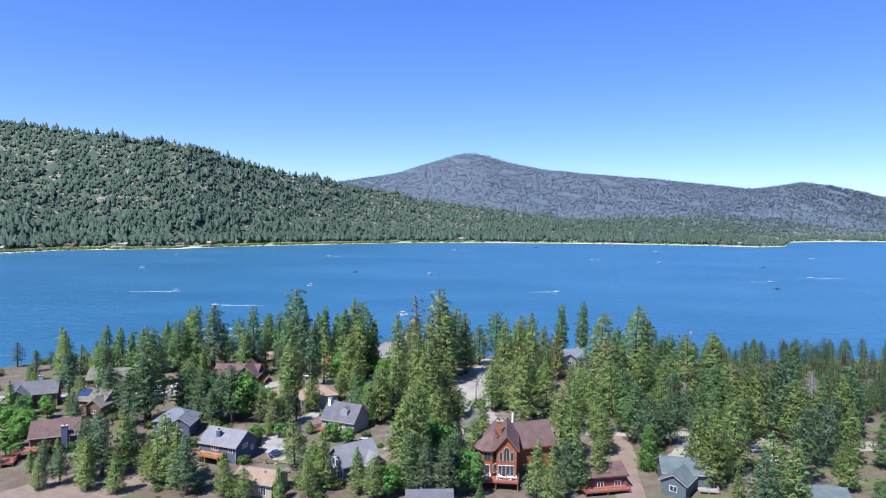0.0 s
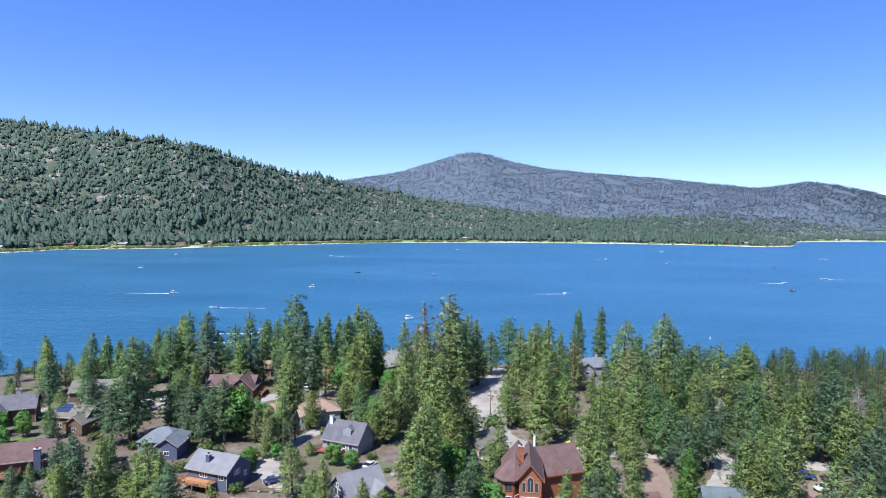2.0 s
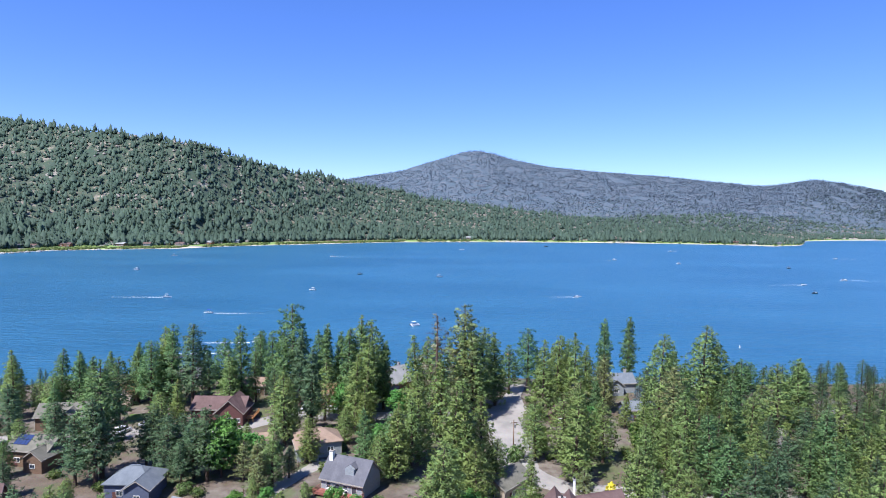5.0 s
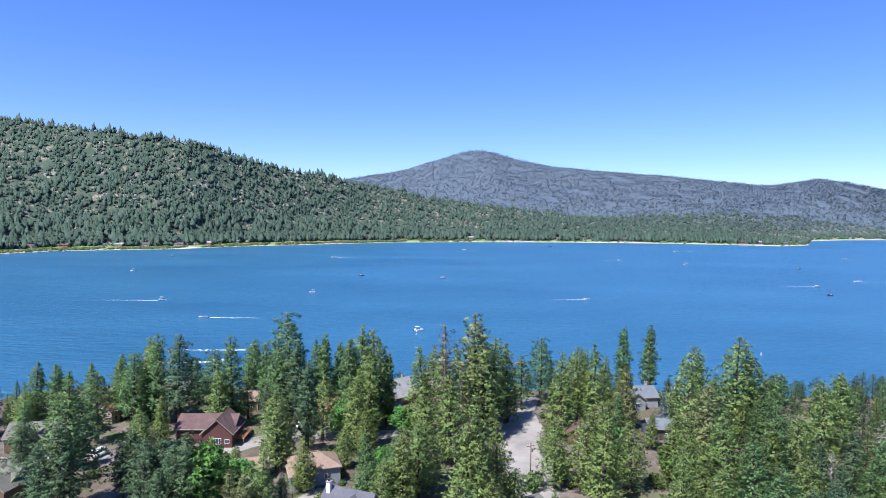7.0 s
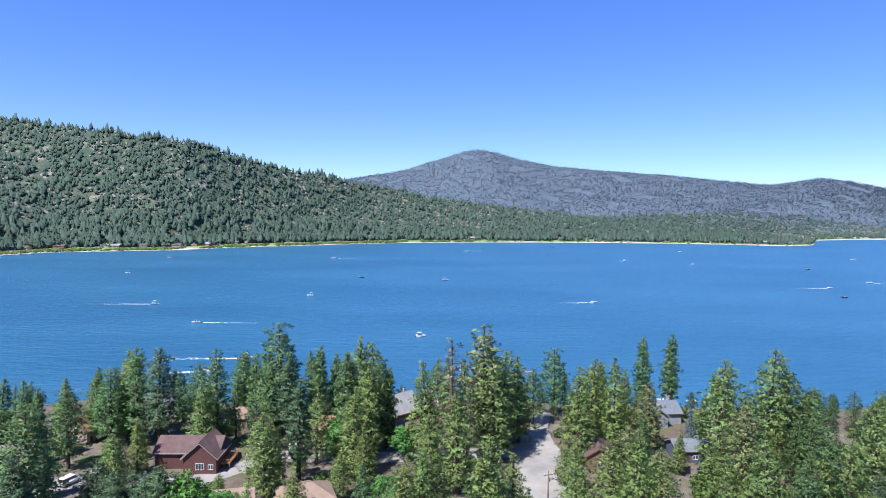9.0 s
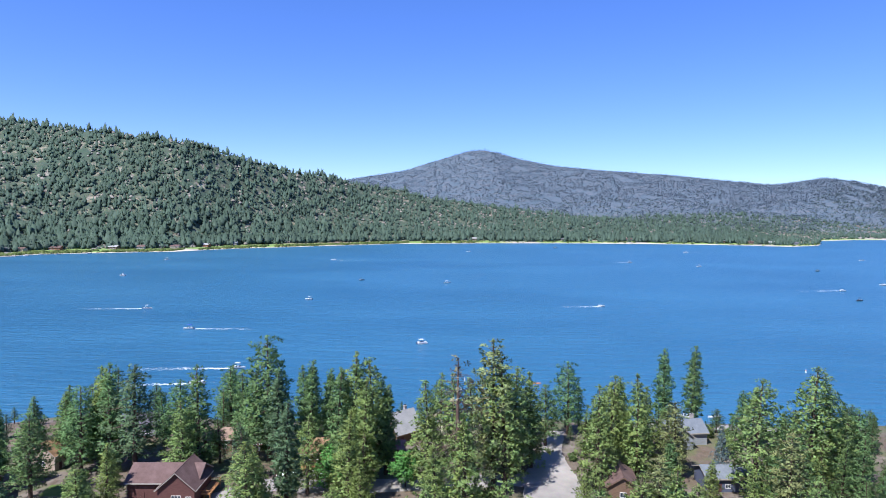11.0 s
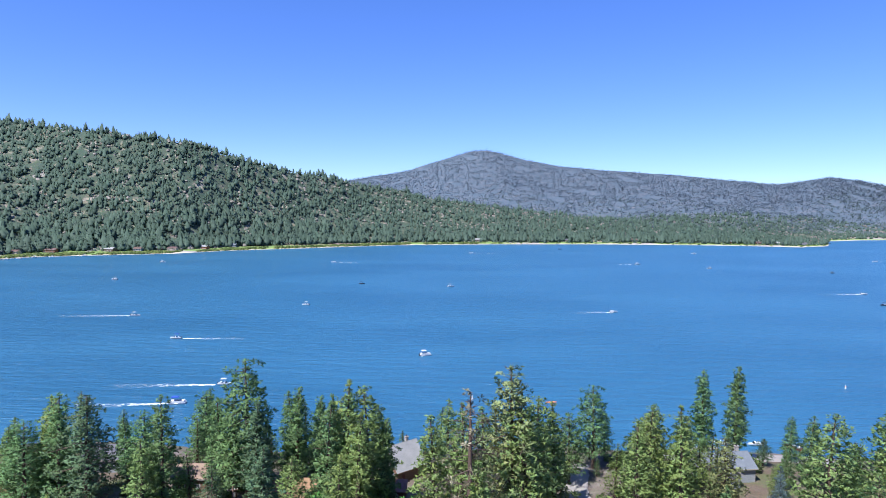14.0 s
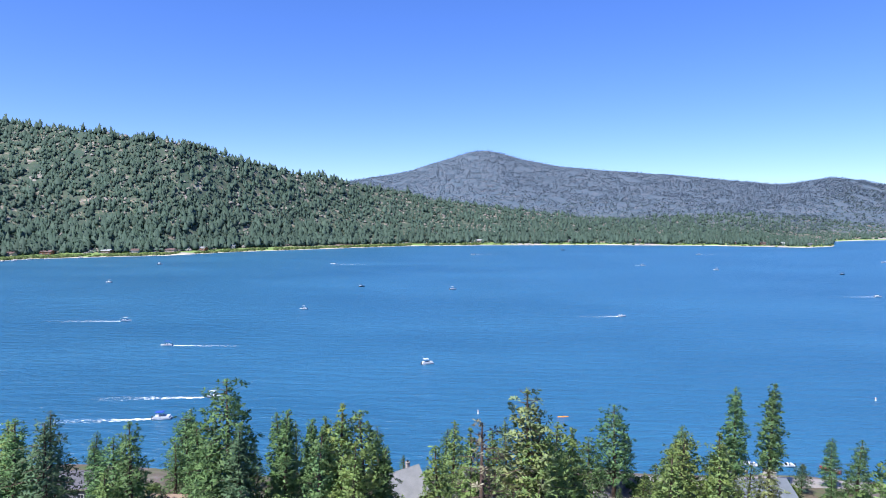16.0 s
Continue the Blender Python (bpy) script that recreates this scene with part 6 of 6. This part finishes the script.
pontoon(-113.75, 344.38, 8, 6.0, "canvas_blue", "white pontoon boat with a blue canopy under way")
wake(-118.12, 344, 8, 34, 1.2, 4.0, 1)
motorboat(-105.62, 370.62, 5, 5.8, "boat_white", "white motorboat with a white canopy under way")
wake(-110, 370.25, 5, 42, 1.2, 4.5, 2)
motorboat(-167.5, 465, 182, 6.0, "canvas_blue", "white motorboat with a blue canopy under way")
wake(-163.12, 465.25, 182, 34, 1.0, 3.0, 3)
motorboat(-228.75, 541.25, 4, 6.4, "boat_white", "white motorboat with a white canopy and a long wake")
wake(-233.12, 541, 4, 48, 1.4, 6.0, 4)
motorboat(-126, 600, 170, 6.0, "boat_white", "white fishing boat lying still on the lake")
pontoon(-26.12, 428.75, 20, 5.6, "boat_white", "white pontoon boat lying still on the lake")
motorboat(105, 577.5, 8, 6.0, None, "low white speedboat throwing spray")
wake(103.75, 577.5, 8, 30, 3.0, 5.0, 5)
for bx, by, yw, L_, can, wk in ((-368.25, 773.75, 170, 7, "boat_white", 0), (-426.25, 1011.25, 10, 8, "boat_white", 0), (-187, 1037.5, 175, 8, None, 54), (-104.38, 752.5, 30, 6, "boat_dark", 0), (-14.38, 733.75, 15, 7, "boat_white", 0), (21.75, 1287.5, 178, 8, None, 48), (258.75, 1045, 5, 7.5, "boat_white", 30), (336.25, 980, 190, 7, "boat_white", 0), (365, 700, 5, 6.5, None, 42), (333, 626.25, 200, 6.5, "boat_dark", 0), (667.5, 1143.75, 178, 8, None, 48), (440, 755, 180, 7.5, None, 66), (446.25, 1328.75, 178, 8, None, 72), (213.75, 1452.5, 10, 9, "boat_dark", 0), (468.75, 922.5, 20, 7, "boat_dark", 0)):
    motorboat(bx, by, yw, L_, can, "white motorboat under way with a foam trail" if wk else ("dark small boat lying still on the lake" if can == "boat_dark" else "white motorboat lying still on the lake"), "boat_dark" if can == "boat_dark" else "boat_white")
    if wk:
        c_, s_ = math.cos(radians(yw)), math.sin(radians(yw))
        wake(bx - c_ * L_ * 0.5, by - s_ * L_ * 0.5, yw, wk, 1.4, 4.0, int(by))


def kayak(x, y, yaw):
    e = holder("kayak", x, y, yaw, "bright orange kayak floating near the shore", "kayak", "", 0.05)
    bm = bmesh.new()
    bmesh.ops.create_icosphere(bm, subdivisions=3, radius=1.0)
    for v in bm.verts:
        v.co = Vector((v.co.x * 2.2, v.co.y * 0.42 * (1 - 0.4 * abs(v.co.x)), v.co.z * 0.28))
    part("hull", bm, M["kayak_orange"], e, smooth=True)
    part("cockpit", B(-0.4, 0.5, -0.25, 0.25, 0.22, 0.3), M["boat_dark"], e)


kayak(24.62, 351.25, 8)


def dock(x, y, yaw, L, W, label):
    e = holder("dock", x, y, yaw, label, "dock", "docks", 0.0)
    n = int(L / 0.5)
    for k in range(n):
        part("plank", B(k * L / n + 0.02, (k + 1) * L / n - 0.02, -W / 2, W / 2, 0.5, 0.58), M["deck_grey"], e)
    for s in (-1, 1):
        part("beam", B(0, L, s * W * 0.4 - 0.06, s * W * 0.4 + 0.06, 0.3, 0.5), M["deck_grey"], e)
    for k in range(3):
        for s in (-1, 1):
            part("pile", B(0.3 + k * (L - 0.6) / 2 - 0.09, 0.3 + k * (L - 0.6) / 2 + 0.09, s * W / 2 - 0.09, s * W / 2 + 0.09, -1.6, 1.0), M["wall_brown"], e)


dock(58.12, 303.75, 6, 9.0, 2.2, "weathered grey floating dock at the beach")
dock(69.38, 298.75, 62, 8.0, 1.4, "narrow grey gangway dock at the beach")
motorboat(70, 309.5, 150, 4.6, None, "small white rowing boat tied at the dock", group="boats at the shore")
motorboat(80.38, 308.75, 178, 4.2, None, "small pale skiff at the water's edge", group="boats at the shore")
motorboat(90.62, 305.75, 130, 5.4, None, "white and red dinghy at the water's edge", "boat_red", "boats at the shore")
motorboat(86.88, 299.38, 5, 4.0, None, "small white skiff pulled up on the sand", group="boats at the shore")


def buoy(x, y):
    e = holder("buoy", x, y, 0, "small white marker buoy on the lake", "buoy", "buoys", 0.0)
    bm = bmesh.new()
    bmesh.ops.create_cone(bm, cap_ends=True, segments=10, radius1=0.35, radius2=0.12, depth=1.6, matrix=pose(0, 0, 0.7))
    part("float", bm, M["boat_white"], e)
    part("band", B(-0.2, 0.2, -0.2, 0.2, 0.9, 1.05), M["kayak_orange"], e)


buoy(148.75, 375)
buoy(-5, 353.75)


# ---- the far shore: cabins, jetties, banks ----
def hz(x, y):
    return float(hill_height(np.array([x], float), np.array([y], float))[0])


def far_cabin(u, d, yaw, L, roof_mat, wall_mat, label):
    s = float(table(SHORE, np.array([u]), 1)[0])
    y = s + d
    x = u * y
    e = holder("cabin", x, y, yaw, label, "cabin", "far shore cabins", hz(x, y))
    W = L * 0.7
    part("wall", gable_body(L, W, 4.2, 2.6, None, -3.0), M[wall_mat], e)
    gable_roof(e, L, W, 4.2, 2.6, roof_mat, 0.7)
    m = side_matrix("f", L, W)
    for q in (-0.3, 0.05, 0.32):
        window(e, m, q * L, 1.0, 1.8, 1.6, 2)
    deck(e, -L / 2, L / 2, -W / 2 - 2.6, -W / 2, 0.4, "deck_grey", "f", False)


FARC = [(-0.7, 50, 0), (-0.665, 68.75, 10), (-0.64, 60, -5), (-0.615, 75, 0), (-0.59, 65, 8), (-0.505, 62.5, -8), (-0.49, 72.5, 0), (-0.465, 60, 5), (-0.435, 68.75, -4), (-0.415, 57.5, 0), (-0.395, 70, 12), (-0.372, 58.75, -6), (-0.345, 75, 0), (-0.33, 62.5, 6), (-0.03, 65, 0), (0.03, 72.5, 10), (0.16, 62.5, 0), (0.26, 67.5, -8), (0.4, 60, 0), (0.44, 55, 6), (0.47, 65, 0), (0.505, 52.5, 4)]
for i_, (u_, d_, yw_) in enumerate(FARC):
    rm_ = ("roof_pale", "roof_slate", "roof_brown", "roof_blue", "roof_maroon")[i_ % 5]
    wm_ = ("wall_grey", "wall_brown", "wall_beige", "wall_slate", "wall_redwood", "wall_brown", "wall_grey")[i_ % 7]
    if abs(u_ + 0.372) < 0.001:
        rm_ = "roof_pale"
    far_cabin(u_, d_, yw_, 13 + (i_ * 5) % 7, rm_, wm_, "distant %s cabin with a %s roof among shore pines" % (wm_.split("_")[1], rm_.split("_")[1]))


def bank(name, u, d, ru, rd, material, label, seed):
    """A bare patch lying on the far slope, with a ragged edge."""
    r = np.random.default_rng(seed)
    s = float(table(SHORE, np.array([u]), 1)[0])
    cy = s + d
    cx = u * cy
    V, F = [], []
    n, k = 26, 7
    edge = 1 + 0.28 * np.sin(np.arange(n) * 0.9 + r.uniform(0, 6)) + r.normal(0, 0.14, n)
    for j in range(k + 1):
        q = j / k
        for i in range(n):
            a = 2 * np.pi * i / n
            x, y = cx + ru * edge[i] * q * np.cos(a), cy + rd * edge[i] * q * np.sin(a)
            V.append((x, y, hz(x, y) + 1.2 * (1 - q ** 4) - 0.4))
    for j in range(k):
        for i in range(n):
            F.append((j * n + i, j * n + (i + 1) % n, (j + 1) * n + (i + 1) % n, (j + 1) * n + i))
    o = array_obj(name, np.array(V), np.array(F), material, smooth=True)
    tagged(o, label, "bank", kind="structure")


bank("scree", -0.527, 85, 9.5, 26, M["rock"], "pale scree slope between the pines", 1)
bank("scree", -0.66, 37.5, 42.5, 17.5, M["rock"], "pale stony shore bank", 2)
bank("bank", -0.49, 22.5, 32.5, 12.5, M["sand"], "sandy landing on the far shore", 3)
bank("bank", -0.395, 25, 27.5, 11.25, M["sand"], "sandy landing on the far shore", 4)
bank("bank", -0.175, 52.5, 32.5, 27.5, M["dirt"], "reddish bare earth bank on the far shore", 5)
bank("bank", 0.10, 20, 50, 11.25, M["sand"], "sandy strip on the far shore", 6)
bank("bank", 0.27, 22.5, 50, 12.5, M["sand"], "sandy strip on the far shore", 7)
bank("bank", 0.455, 20, 62.5, 12.5, M["sand"], "sandy strip on the far shore", 8)
bank("bank", 0.62, 50, 112.5, 25, M["sand"], "wide sandy flat across the bay", 9)
bank("scree", -0.487, 237.5, 6.2, 13.8, M["rock"], "pale granite outcrop on the slope", 10)
bank("scree", -0.395, 187.5, 5.5, 9.6, M["rock"], "pale granite outcrop on the slope", 11)
bank("scree", -0.61, 287.5, 9.6, 15.1, M["rock"], "pale granite outcrop on the slope", 12)
bank("scree", -0.08, 312.5, 6.9, 17.9, M["rock"], "pale granite outcrop on the slope", 13)
bank("scree", -0.1, 275, 5.5, 15.1, M["rock"], "pale granite outcrop on the slope", 14)
bank("scree", -0.055, 262.5, 5.5, 12.4, M["rock"], "pale granite outcrop on the slope", 15)


def reeds():
    """Green reeds and low willows along the far waterline."""
    n = 4600
    u = rng.uniform(-0.9, 0.56, n)
    S = table(SHORE, u, 1)
    d = rng.uniform(5, 34, n)
    y = S + d
    x = u * y
    keep = (fbm(x, y * 0.2, 160, 3) > -0.35) & ((u < 0.03) | (rng.uniform(0, 1, n) < 0.14))
    x, y = x[keep], y[keep]
    z = hill_height(x, y)
    h = rng.uniform(1.0, 3.8, len(x))
    tpl = [spindle(5, ((0.15, 0.9), (0.5, 1.0), (0.8, 0.6)), 80 + k) for k in range(2)]
    o = forest("reeds", np.stack([x, y, z - 0.2], -1), h, h * rng.uniform(0.7, 1.3, len(x)), tpl, M["bush"], "green reeds and willows along the far waterline")
    tagged(o, category="reeds")


reeds()
for u_, d_, L_ in ((-0.665, -14, 16), (-0.655, -10, 14), (-0.60, -8, 12), (-0.545, -9, 14), (-0.44, -8, 12), (-0.32, -8, 10)):
    s_ = float(table(SHORE, np.array([u_]), 1)[0])
    dock(u_ * (s_ + d_), s_ + d_, 80, L_, 2.6, "pale grey jetty on the far shore")
for u_, d_ in ((-0.672, -22), (-0.648, -20), (-0.61, -14), (-0.585, -16), (-0.54, -14), (-0.685, -26), (-0.63, -24)):
    s_ = float(table(SHORE, np.array([u_]), 1)[0])
    motorboat(u_ * (s_ + d_), s_ + d_, 20 + u_ * 300, 8, "boat_white", "white motorboat moored off the far shore", group="moored boats")
